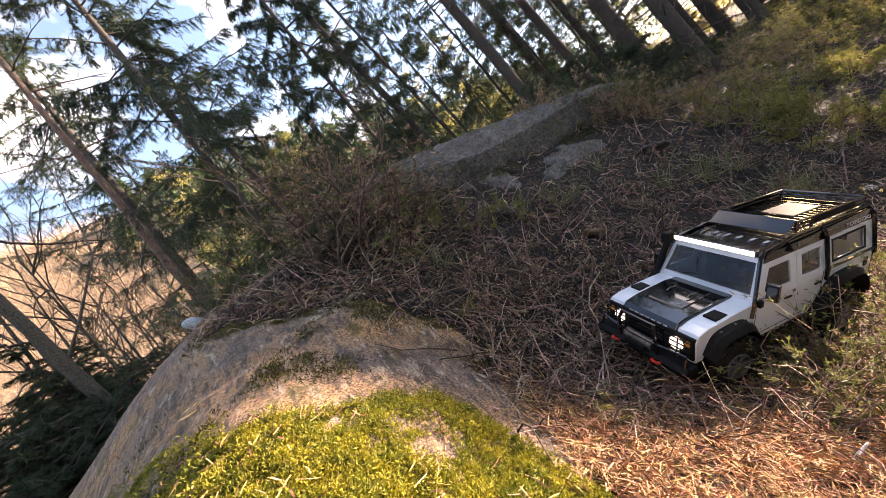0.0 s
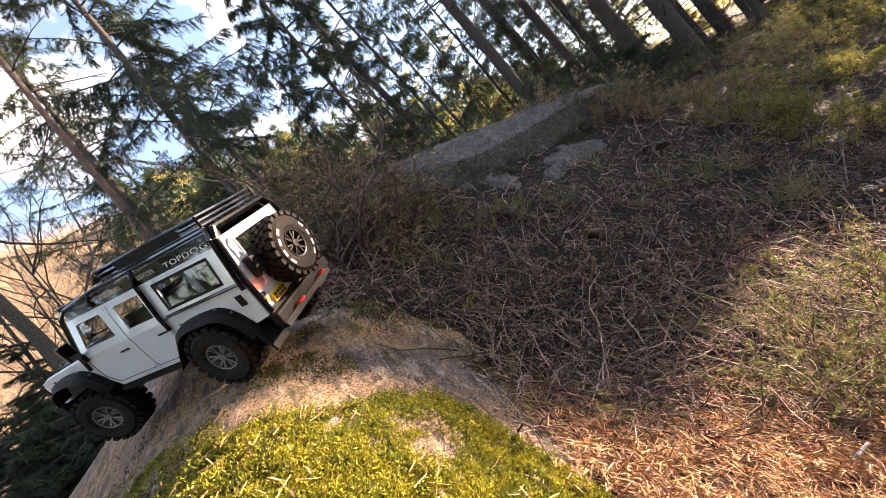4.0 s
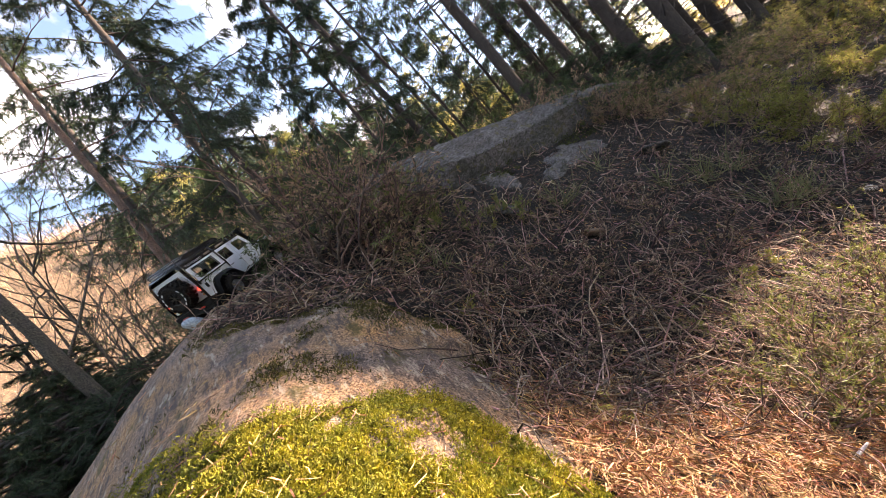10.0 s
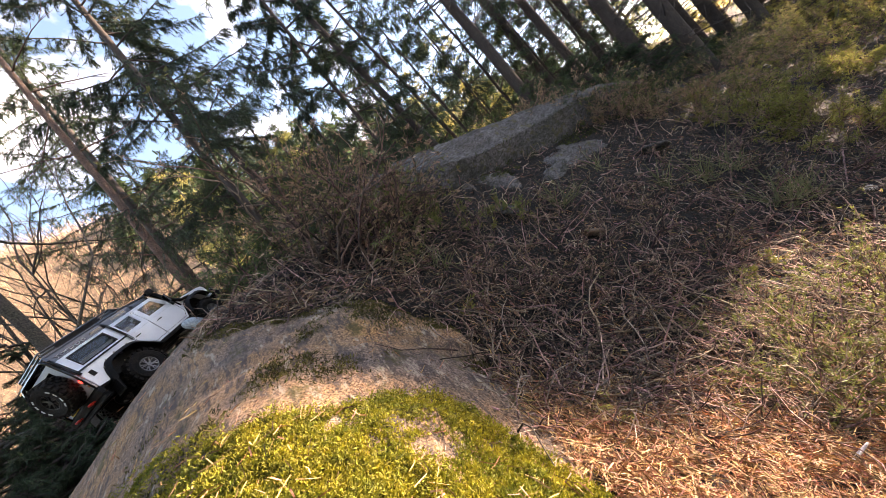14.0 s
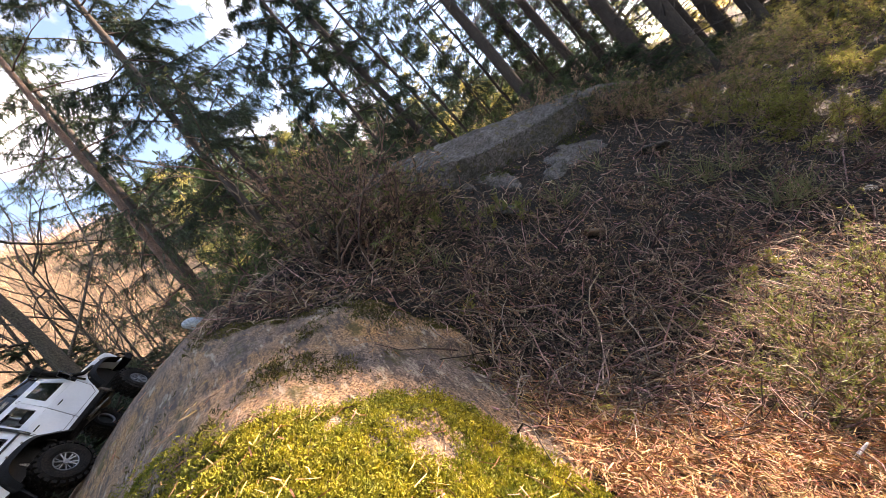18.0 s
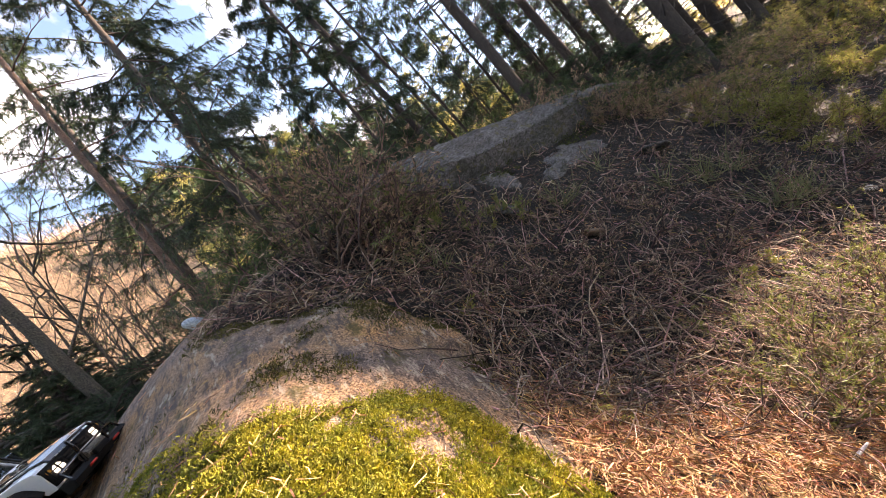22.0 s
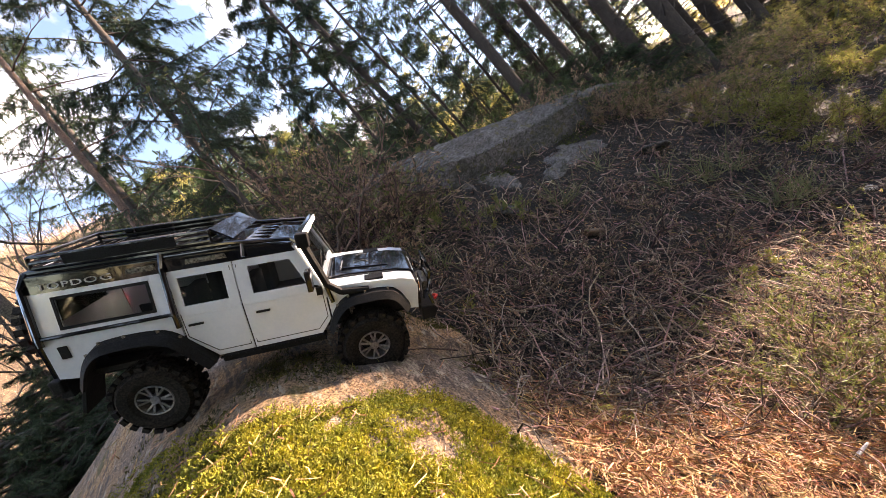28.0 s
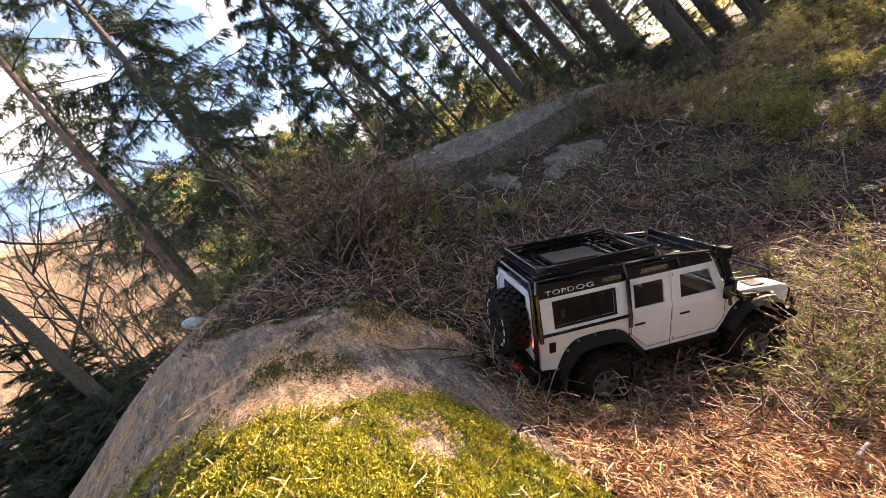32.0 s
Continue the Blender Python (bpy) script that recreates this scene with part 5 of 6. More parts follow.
# ---- moss carpet ----
def moss():
    rng = np.random.default_rng(12)
    n = 150000
    x, y = scatter(rng, n, -1.25, 0.62, 0.21, 0.72, 1.0)
    keep = rng.uniform(size=len(x)) < moss_amount(x, y, "bright")
    x, y = x[keep], y[keep]
    n = len(x)
    z = rock_z(x, y)
    nrm = np.array([0, -0.1, 1.0])
    puff = 0.006 + 0.010 * np.clip(fractal(x, y, 34, 2, 3), -0.6, 1)
    items = []
    for k in range(3):
        d = nrm + rng.normal(size=(n, 3)) * 1.5
        p = np.stack([x, y, z + puff * rng.uniform(0.1, 1.0, n) - 0.001], -1) + rng.normal(size=(n, 3)) * 0.0012
        L = rng.uniform(0.0022, 0.0050, n)
        items.append(ribbons(p, d, L, 0.0016 * rng.uniform(0.7, 1.4, n), rng.normal(size=n) * 0.5, rng, 0.45, True))
    v, f = merge(items)
    tagged(raw_mesh("moss_shoots", to_world(v), f, M_MOSS), "bright yellow-green moss carpet on the rock", "moss", kind="stuff")


moss()


def dark_moss():
    rng = np.random.default_rng(14)
    n = 130000
    x, y = rng.uniform(-0.75, 0.20, n), rng.uniform(0.36, 1.1, n)
    keep = rng.uniform(size=n) < moss_amount(x, y, "dark") * (0.4 + 0.6 * (fractal(x, y, 40, 18) > 0))
    x, y = x[keep], y[keep]
    n = len(x)
    d = np.array([0, -0.1, 1.0]) + rng.normal(size=(n, 3)) * 1.0
    p = np.stack([x, y, rock_z(x, y) + rng.uniform(-0.001, 0.003, n)], -1)
    vf = ribbons(p, d, rng.uniform(0.003, 0.008, n), 0.0020 * rng.uniform(0.7, 1.5, n), rng.normal(size=n) * 0.5, rng, 0.35, True)
    tagged(raw_mesh("dark_moss_patches", to_world(vf[0]), vf[1], M_OLD_MOSS), "olive brown moss patches on the bare rock", "moss", kind="stuff")


dark_moss()


def moss_mat():
    def z(x, y):
        return rock_z(x, y) + 0.0055 * smooth(0.15, 0.6, moss_amount(x, y, "bright")) + 0.008 * smooth(0.1, 0.4, moss_amount(x, y, "bright")) * fractal(x, y, 34, 2, 3) - 0.005
    ob = sheet("moss_cushion", np.arange(-0.80, 0.32, 0.006), np.arange(0.18, 0.76, 0.006), z, material("moss_base", (0.19, 0.165, 0.020), 0.9, scale=25, spread=0.4, second=(0.085, 0.095, 0.014), bump=1.0, bump_scale=400))
    tagged(ob, "dense green moss cushion covering the near rock", "moss", kind="stuff")


moss_mat()

def ledge_moss():
    rng = np.random.default_rng(19)
    n = 12000
    y = rng.uniform(1.95, 3.3, n)
    x = brow(y) + rng.uniform(0.25, 0.75, n)
    m = ledge_mask(x, y)
    keep = (rng.uniform(size=n) < 1.2 - np.abs(m - 0.3) * 2.4) & (fractal(x, y, 5, 33) > -0.15)
    x, y = x[keep], y[keep]
    n = len(x)
    d = np.array([0.3, -0.3, 0.6]) + rng.normal(size=(n, 3)) * 0.5
    vf = ribbons(np.stack([x, y, np.maximum(ledge_z(x, y), surface(x, y)) - 0.003], -1), d, rng.uniform(0.01, 0.035, n), 0.006, rng.normal(size=n) * 0.5, rng, 0.35, True)
    tagged(raw_mesh("ledge_moss", to_world(vf[0]), vf[1], M_DARK_MOSS), "dark green moss hanging under the rock slab", "moss", kind="stuff")


ledge_moss()

# ---- grit in the hollow of the rock ----
def grit():
    rng = np.random.default_rng(31)
    n = 700
    x, y = rng.normal(0.06, 0.10, n), rng.normal(0.60, 0.10, n)
    z = np.maximum(rock_z(x, y), ground_z(x, y))
    s = rng.uniform(0.0005, 0.0018, n) * np.where(rng.uniform(size=n) > 0.97, 1.7, 1)
    oct_v = np.array([[1, 0, 0], [0, 1, 0], [-1, 0, 0], [0, -1, 0], [0, 0, 0.8], [0, 0, -0.8]])
    v = np.stack([x, y, z + s * 0.4], -1)[:, None] + (oct_v[None] * rng.uniform(0.6, 1.3, (n, 6, 1))) * s[:, None, None]
    f = np.array([[0, 1, 4], [1, 2, 4], [2, 3, 4], [3, 0, 4], [1, 0, 5], [2, 1, 5], [3, 2, 5], [0, 3, 5]])
    f = (np.arange(n)[:, None, None] * 6 + f[None]).reshape(-1, 3)
    tagged(raw_mesh("grit", to_world(v.reshape(-1, 3)), f, M_STONE), "coarse sandy grit on the rock", "grit", kind="stuff")


grit()

# ---- stones, leaves ----
def pebble(name, base, size, mat, seed, label, squash=0.6):
    rng = np.random.default_rng(seed)
    bm = bmesh.new()
    bmesh.ops.create_icosphere(bm, subdivisions=3, radius=1)
    for v in bm.verts:
        k = 1 + 0.22 * noise.noise(v.co * 1.3 + Vector((seed, 0, 0))) + 0.08 * noise.noise(v.co * 4 + Vector((0, seed, 0)))
        v.co = Vector((v.co.x * size * k * 1.25, v.co.y * size * k, v.co.z * size * k * squash))
    b = np.array(base, float)
    b[2] = float(surface(b[0], b[1])) + size * squash * 0.3
    ob = link_mesh(name, bm, mat, smooth=True)
    ob.matrix_world = Matrix.Translation(to_world(b)) @ TILT.to_3x3().to_4x4() @ pose(0, 0, 0, rng.uniform(-15, 15), rng.uniform(-15, 15), rng.uniform(0, 360))
    return tagged(ob, label, "stone")


def dry_leaf(base, size, seed):
    rng = np.random.default_rng(seed)
    bm = bmesh.new()
    n = 7
    top, bot = [], []
    for k in range(n):
        u = k / (n - 1)
        w = math.sin(math.pi * u) ** 0.7 * 0.36
        cz = 0.25 * (u - 0.5) ** 2
        top.append(bm.verts.new((u - 0.5, w, cz + 0.25 * w)))
        bot.append(bm.verts.new((u - 0.5, -w, cz + 0.15 * w)))
    mid = [bm.verts.new(((a.co.x + b.co.x) / 2, 0, a.co.z - 0.04)) for a, b in zip(top, bot)]
    for k in range(n - 1):
        bm.faces.new([mid[k], mid[k + 1], top[k + 1], top[k]])
        bm.faces.new([bot[k], bot[k + 1], mid[k + 1], mid[k]])
    bmesh.ops.remove_doubles(bm, verts=bm.verts, dist=1e-4)
    bmesh.ops.solidify(bm, geom=bm.faces[:], thickness=0.02)
    ob = link_mesh("dry_leaf", bm, M_LEAF)
    b = np.array(base, float)
    b[2] = float(surface(b[0], b[1])) + size * 0.25
    ob.matrix_world = Matrix.Translation(to_world(b)) @ TILT.to_3x3().to_4x4() @ pose(0, 0, 0, rng.uniform(-50, 50), rng.uniform(-40, 40), rng.uniform(0, 360)) @ Matrix.Diagonal((size, size, size, 1))
    return tagged(ob, "curled brown dead leaf lying on the litter", "leaf", "dead leaves")


pebble("blue_stone", (-0.775, 1.085, -0.24), 0.040, M_BLUE, 3, "pale blue-grey stone at the rock's edge", 0.5)
pebble("flat_stone", (0.323, 1.623, 0.179), 0.075, M_SLAB, 7, "flat grey stone sunk in the bank", 0.25)
pebble("flat_stone", (1.30, 2.15, 0.61), 0.09, M_SLAB, 8, "flat grey stone sunk in the bank", 0.25)
pebble("flat_stone", (0.599, 1.367, 0.059), 0.045, M_STONE, 9, "brown stone half sunk in the litter", 0.35)
pebble("white_stone", (1.687, 1.355, 0.234), 0.016, M_WHITE_ROCK, 4, "small white stone on the litter", 0.8)
for k, (p, s) in enumerate((((0.006, 0.581, -0.212), 0.006), ((0.090, 0.649, -0.223), 0.007), ((0.064, 0.544, -0.232), 0.004), ((0.051, 0.574, -0.224), 0.0035), ((1.29, 2.21, 0.64), 0.014), ((1.061, 1.862, 0.402), 0.022))):
    pebble("pebble", p, s, M_STONE, 20 + k, "small brown stone on the bank")
for k, (p, s) in enumerate((((-0.133, 0.880, -0.136), 0.022), ((0.191, 0.907, -0.166), 0.030), ((0.458, 0.716, -0.235), 0.026), ((0.436, 0.636, -0.255), 0.030), ((0.444, 0.532, -0.267), 0.028), ((0.418, 0.447, -0.273), 0.022), ((1.057, 0.909, -0.088), 0.030), ((0.287, 0.822, -0.204), 0.018), ((-0.085, 1.052, -0.099), 0.02), ((0.722, 1.387, 0.082), 0.035), ((0.555, 1.119, -0.072), 0.02), ((-0.227, 0.959, -0.125), 0.018), ((0.260, 0.573, -0.263), 0.016), ((0.865, 0.801, -0.163), 0.02))):
    dry_leaf(p, s, 40 + k)

# ---- shrubs on the bank ----
shrub("heather_bush", (-0.386, 1.364, -0.047), 0.55, 0.40, 1, "tall leggy brown heather bush with bare stems", stems=22, dry=0.6, leafy=3600, leaf=(0.012, 0.0050), lean_to=(0.05, 0.2, 0.15), stem_r=0.0072, branch=6, low=0.7)
shrub("heather_bush", (-0.270, 1.271, -0.061), 0.50, 0.36, 2, "brown heather bush with some green shoots", stems=14, dry=0.6, leafy=2400, leaf=(0.012, 0.0050), lean_to=(0.1, 0.15, 0.12), stem_r=0.0064, branch=6, low=0.7)
shrub("heather_bush", (-0.235, 1.515, 0.052), 0.36, 0.42, 3, "low heather bush with fresh green tips", stems=16, dry=0.35, leafy=4200, leaf=(0.012, 0.0034), stem_r=0.005, branch=6, low=0.45)
shrub("heather_bush", (-0.347, 1.464, 0.002), 0.36, 0.40, 4, "low brown heather bush", stems=14, dry=0.7, leafy=2200, leaf=(0.012, 0.003), stem_r=0.005, branch=6, low=0.45)
shrub("juniper_bush", (-1.31, 2.05, -0.28), 0.42, 0.36, 5, "dark green bushy evergreen at the rock's edge", stems=26, dry=0.0, leafy=6500, leaf=(0.02, 0.003), green=M_SPRUCE, branch=7, low=0.1)
shrub("juniper_bush", (-0.80, 1.56, -0.05), 0.30, 0.34, 6, "dark green bushy evergreen leaning over the rock", stems=22, dry=0.0, leafy=6000, leaf=(0.016, 0.003), green=M_JUNIPER, branch=7, low=0.1)
for k, (p, h, s, dry, g) in enumerate((
        ((0.47, 3.00, 1.02), 0.36, 0.5, 0.0, M_JUNIPER), ((0.93, 3.20, 1.19), 0.38, 0.5, 0.05, M_JUNIPER), ((1.37, 3.01, 1.24), 0.36, 0.6, 0.3, M_JUNIPER), ((1.75, 2.91, 1.18), 0.36, 0.6, 0.4, M_HEATH_GREEN),
        ((1.94, 2.65, 1.05), 0.34, 0.6, 0.45, M_HEATH_GREEN), ((2.06, 2.38, 0.91), 0.26, 0.6, 0.3, M_BILBERRY), ((2.16, 2.16, 0.79), 0.26, 0.6, 0.15, M_BILBERRY), ((2.177, 1.927, 0.654), 0.26, 0.6, 0.1, M_BILBERRY),
        ((2.264, 1.795, 0.594), 0.30, 0.6, 0.1, M_BILBERRY), ((3.22, 2.81, 1.44), 0.25, 0.7, 0.1, M_BILBERRY), ((3.56, 2.79, 1.52), 0.25, 0.7, 0.1, M_BILBERRY), ((4.97, 4.60, 2.89), 0.5, 0.8, 0.1, M_SUN_PAINTED), ((5.65, 4.60, 3.04), 0.6, 0.8, 0.1, M_SUN_PAINTED), ((4.66, 3.60, 2.02), 0.5, 0.8, 0.1, M_BILBERRY), ((4.17, 4.40, 2.51), 0.5, 0.8, 0.2, M_HEATH_GREEN), ((3.36, 4.20, 2.22), 0.5, 0.8, 0.4, M_HEATH_GREEN), ((2.80, 2.85, 1.37), 0.25, 0.7, 0.2, M_BILBERRY), ((3.65, 3.60, 2.17), 0.5, 0.8, 0.2, M_BILBERRY), ((3.15, 3.50, 1.91), 0.4, 0.8, 0.5, M_HEATH_GREEN), ((3.78, 3.30, 2.02), 0.5, 0.8, 0.1, M_BILBERRY), ((1.08, 2.90, 1.13), 0.4, 0.6, 0.6, M_SPRUCE), ((1.44, 2.77, 1.03), 0.3, 0.6, 0.7, M_HEATH_GREEN))):
    shrub("bank_shrub", p, h, s, 60 + k, "dense low woody shrub along the brow", stems=22, dry=dry, leafy=5200, leaf=(0.016, 0.0042), green=g, branch=6, group="shrubs along the brow", low=0.1)
for k, (p, h, dry) in enumerate((((0.031, 1.173, -0.056), 0.16, 0.7), ((0.183, 1.295, 0.002), 0.16, 0.7), ((0.339, 1.171, -0.056), 0.14, 0.8), ((0.553, 1.312, 0.024), 0.15, 0.8), ((0.746, 1.309, 0.045), 0.15, 0.8), ((-0.054, 1.379, 0.025), 0.2, 0.6),
                                 ((0.871, 1.186, 0.002), 0.17, 0.7), ((0.191, 0.999, -0.130), 0.12, 0.85), ((0.991, 1.483, 0.173), 0.15, 0.8), ((1.375, 1.558, 0.285), 0.15, 0.6), ((1.619, 1.499, 0.299), 0.15, 0.5), ((0.357, 1.003, -0.131), 0.11, 0.85), ((0.563, 1.018, -0.116), 0.10, 0.85), ((0.509, 1.578, 0.159), 0.15, 0.75), ((0.95, 2.10, 0.52), 0.16, 0.8), ((1.289, 1.977, 0.508), 0.16, 0.8), ((1.665, 1.999, 0.596), 0.18, 0.6), ((1.620, 1.738, 0.432), 0.15, 0.7), ((1.855, 1.595, 0.397), 0.16, 0.3), ((0.908, 1.640, 0.246), 0.13, 0.8), ((1.488, 1.262, 0.148), 0.12, 0.4))):
    shrub("dwarf_heather", p, h, 0.34, 90 + k, "low tangled brown heather on the shaded bank", stems=9, dry=dry, leafy=160, leaf=(0.010, 0.0034), stem_r=0.0042, branch=4, group="low heather")
for k, (p, h, lx) in enumerate((((0.730, 0.575, -0.236), 0.24, -1.9), ((0.813, 0.653, -0.214), 0.28, -1.9), ((0.919, 0.705, -0.185), 0.30, -1.9), ((0.837, 0.623, -0.214), 0.30, -2.0), ((1.024, 0.762, -0.149), 0.30, -1.6), ((0.634, 0.578, -0.246), 0.14, -1.2), ((0.873, 0.762, -0.174), 0.16, -1.0), ((0.728, 0.718, -0.212), 0.12, -1.0), ((1.070, 0.849, -0.110), 0.18, -0.9))):
    shrub("heather_sprig", p, h, 0.20, 120 + k, "sprawling green-tipped heather sprays in sunlight", stems=9, dry=0.2, leafy=1900, leaf=(0.0062, 0.0016), lean_to=(lx, -0.2, -0.1), stem_r=0.0018, branch=6, group="sprawling heather", green=M_SPRIG, low=0.15, fuzz=0.32)
for k, (p, h, n) in enumerate((((0.349, 1.451, 0.086), 0.10, 3), ((0.201, 1.455, 0.086), 0.07, 2), ((0.073, 0.865, -0.170), 0.06, 2), ((0.867, 1.001, -0.081), 0.06, 2), ((0.997, 1.025, -0.049), 0.07, 2))):
    shrub("green_seedling", p, h, 0.05, 150 + k, "small yellow-green shrub seedling", stems=n, dry=0.05, leafy=130, leaf=(0.009, 0.003), green=M_BILBERRY, stem_r=0.0012, branch=4, group="seedlings", low=0.0)
shrub("green_seedling", (0.252, 0.493, -0.271), 0.085, 0.01, 160, "thin green bilberry shoot", stems=2, dry=0.0, leafy=60, leaf=(0.006, 0.002), green=M_BILBERRY, stem_r=0.0014, branch=2, low=0.0)
for k, (p, h, n) in enumerate((((0.569, 1.676, 0.224), 0.17, 40), ((1.341, 1.355, 0.170), 0.17, 70), ((1.286, 1.676, 0.334), 0.16, 60), ((1.102, 1.691, 0.309), 0.14, 40), ((1.474, 1.735, 0.403), 0.15, 50), ((1.485, 1.396, 0.221), 0.14, 50), ((-0.008, 1.156, -0.065), 0.10, 30), ((-0.086, 1.189, -0.057), 0.11, 26), ((0.92, 2.02, 0.47), 0.14, 30))):
    tuft("grass_tuft", p, h, 170 + k, "sparse pale green grass tuft on the bank", n, group="grass tufts")


for k, (x, y, h, w) in enumerate(((-0.12, 1.64, 0.24, 0.30), (0.30, 1.56, 0.13, 0.16), (0.02, 1.50, 0.15, 0.2))):
    shrub("green_heather", (x, y, float(surface(x, y)) - 0.01), h, w, 190 + k, "upright heather with fresh yellow-green shoots", stems=10, dry=0.15, leafy=1300, leaf=(0.011, 0.0030), green=M_SPRIG, stem_r=0.003, branch=5, group="green heather at the slab", low=0.2)


# single sticks that stand out
def stick(name, pts, r, mat, label, seed=0):
    rng = np.random.default_rng(seed)
    pts = np.array(pts, float)
    t = np.linspace(0, len(pts) - 1, 14)
    i = np.minimum(t.astype(int), len(pts) - 2)
    ln = pts[i] + (pts[i + 1] - pts[i]) * (t - i)[:, None]
    ln[:, 2] += fractal(t, t * 0.3, 0.9, seed) * 0.003
    b = ln[0].copy()
    v, f = tubes([(ln, np.linspace(r, r * 0.5, 14))], 6)
    ob = raw_mesh(name, local(v, b), f, mat, smooth=True)
    ob.matrix_world = Matrix.Translation(to_world(b))
    return tagged(ob, label, "stick", "loose sticks")


stick("long_twig", [(0.460, 0.620, -0.188), (0.549, 0.600, -0.211), (0.636, 0.580, -0.228), (0.729, 0.560, -0.220)], 0.0014, M_PALE, "long pale bare twig across the heather", 1)
stick("long_twig", [(0.987, 0.900, -0.095), (0.994, 0.820, -0.127), (1.022, 0.780, -0.134)], 0.0022, M_PALE, "bleached stick poking out of the heather", 2)
stick("long_twig", [(-0.261, 1.100, -0.007), (-0.158, 1.020, -0.133), (-0.067, 0.920, -0.203)], 0.0016, M_PALE, "thin grey stick on the litter", 3)
stick("long_twig", [(0.110, 0.500, -0.246), (0.113, 0.530, -0.226), (0.120, 0.550, -0.216)], 0.0014, M_TWIG, "short upright dead twig", 4)
stick("long_twig", [(1.744, 1.500, 0.435), (1.674, 1.420, 0.260), (1.674, 1.400, 0.221)], 0.003, M_TWIG, "upright brown dead stem", 5)
stick("white_stick", [(0.503, 0.420, -0.259), (0.516, 0.425, -0.251), (0.532, 0.430, -0.242)], 0.0028, M_WHITE_ROCK, "short white stripped stick", 6)
stick("long_twig", [(0.423, 0.470, -0.301), (0.483, 0.440, -0.296), (0.544, 0.420, -0.291)], 0.0014, M_PALE, "pale stick lying in the needles", 7)
stick("long_twig", [(0.600, 0.750, -0.196), (0.647, 0.720, -0.200), (0.710, 0.700, -0.201)], 0.0013, M_PALE, "pale bare twig over the needles", 8)

# ---- trees ----
tree("pine_tree", (-4.80, 4.80, 0.92), 10, 0.072, M_BARK_RED, M_PINE, 1, "tall slender pine with reddish bark and few branches", crown_from=0.72, reach=2.2, whorls=26, dead=14, spray=(0.10, 0.008), tip=(0.01, 0, 0))
tree("spruce_tree", (-5.55, 6.20, 3.18), 12, 0.10, M_BARK, M_SPRUCE, 2, "large dark spruce with drooping boughs", crown_from=0.10, crown_to=0.85, reach=3.4, whorls=84, dead=8, twigs=70, sprays=34, spray=(0.05, 0.0085), hang=0.8, plume=(0.06, 0.15))
tree("spruce_tree", (-9.44, 7.50, 4.09), 12, 0.12, M_BARK, M_PINE, 3, "conifer with airy blue-green boughs", crown_from=0.15, crown_to=0.9, reach=3.2, whorls=70, dead=6, twigs=44, sprays=26, spray=(0.06, 0.008), plume=(0.06, 0.16), hang=0.4)
tree("spruce_tree", (-1.23, 5.20, 1.94), 7, 0.05, M_BARK, M_SPRUCE, 4, "dark young spruce with hanging boughs", crown_from=0.05, reach=1.9, whorls=66, dead=4, twigs=40, sprays=26, spray=(0.05, 0.009), hang=0.9, plume=(0.08, 0.2))
tree("spruce_tree", (-4.74, 7.50, 2.36), 9, 0.09, M_BARK, M_SPRUCE, 5, "dark spruce behind the heather", crown_from=0.05, reach=2.2, whorls=70, dead=4, twigs=20, sprays=17, spray=(0.10, 0.016), hang=0.7)
tree("pine_tree", (-0.88, 5.70, 2.83), 10, 0.075, M_BARK, M_PINE, 6, "slim leaning pine with bare lower trunk", crown_from=0.5, reach=1.8, whorls=30, dead=16, tip=(-0.09, 0, -0.02), spray=(0.12, 0.010))
tree("pine_tree", (-0.55, 6.20, 3.07), 9, 0.04, M_BARK, M_PINE, 7, "thin leaning pine with a bare trunk", crown_from=0.5, reach=1.2, whorls=20, dead=12, tip=(-0.06, 0, 0), spray=(0.12, 0.010))
for k, (p, r, th) in enumerate((((0.59, 5.40, 3.25), 0.10, 11), ((1.88, 6.20, 3.94), 0.09, 10), ((2.68, 5.40, 3.57), 0.11, 11), ((2.97, 4.50, 2.97), 0.105, 11), ((4.44, 5.60, 3.74), 0.10, 10), ((4.78, 5.00, 3.18), 0.10, 11), ((5.57, 7.50, 4.71), 0.10, 11), ((3.24, 8.00, 5.02), 0.10, 11), ((7.56, 7.00, 4.39), 0.12, 11), ((7.51, 6.20, 3.89), 0.10, 11), ((1.69, 8.50, 5.33), 0.11, 11), ((5.96, 5.20, 3.52), 0.10, 10), ((6.09, 4.80, 3.01), 0.09, 10), ((7.48, 5.50, 2.91), 0.11, 10), ((9.28, 9.00, 5.50), 0.12, 11), ((8.07, 9.50, 5.96), 0.12, 11))):
    tree("pine_tree", p, th, r, M_BARK, M_SPRUCE if k % 2 else M_PINE, 30 + k, "pine trunk with dead lower boughs in the hazy wood", crown_from=0.30, reach=2.2, whorls=40, dead=40, twigs=12, sprays=12, spray=(0.09, 0.011), hang=0.5)
# far young conifers with sunlight put into their needle colour
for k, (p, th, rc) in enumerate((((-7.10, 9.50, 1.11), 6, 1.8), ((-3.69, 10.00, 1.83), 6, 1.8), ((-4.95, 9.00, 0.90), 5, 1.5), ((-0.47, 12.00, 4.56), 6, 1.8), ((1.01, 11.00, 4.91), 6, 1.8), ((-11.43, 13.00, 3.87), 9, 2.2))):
    tree("young_larch", p, th, 0.06, M_BARK_GREY, M_SUN_PAINTED, 50 + k, "yellow-green young conifer in the distance, sunlight put into its colour", crown_from=0.05, reach=rc, whorls=46, dead=2, twigs=10, sprays=7, spray=(0.20, 0.020), hang=0.3)
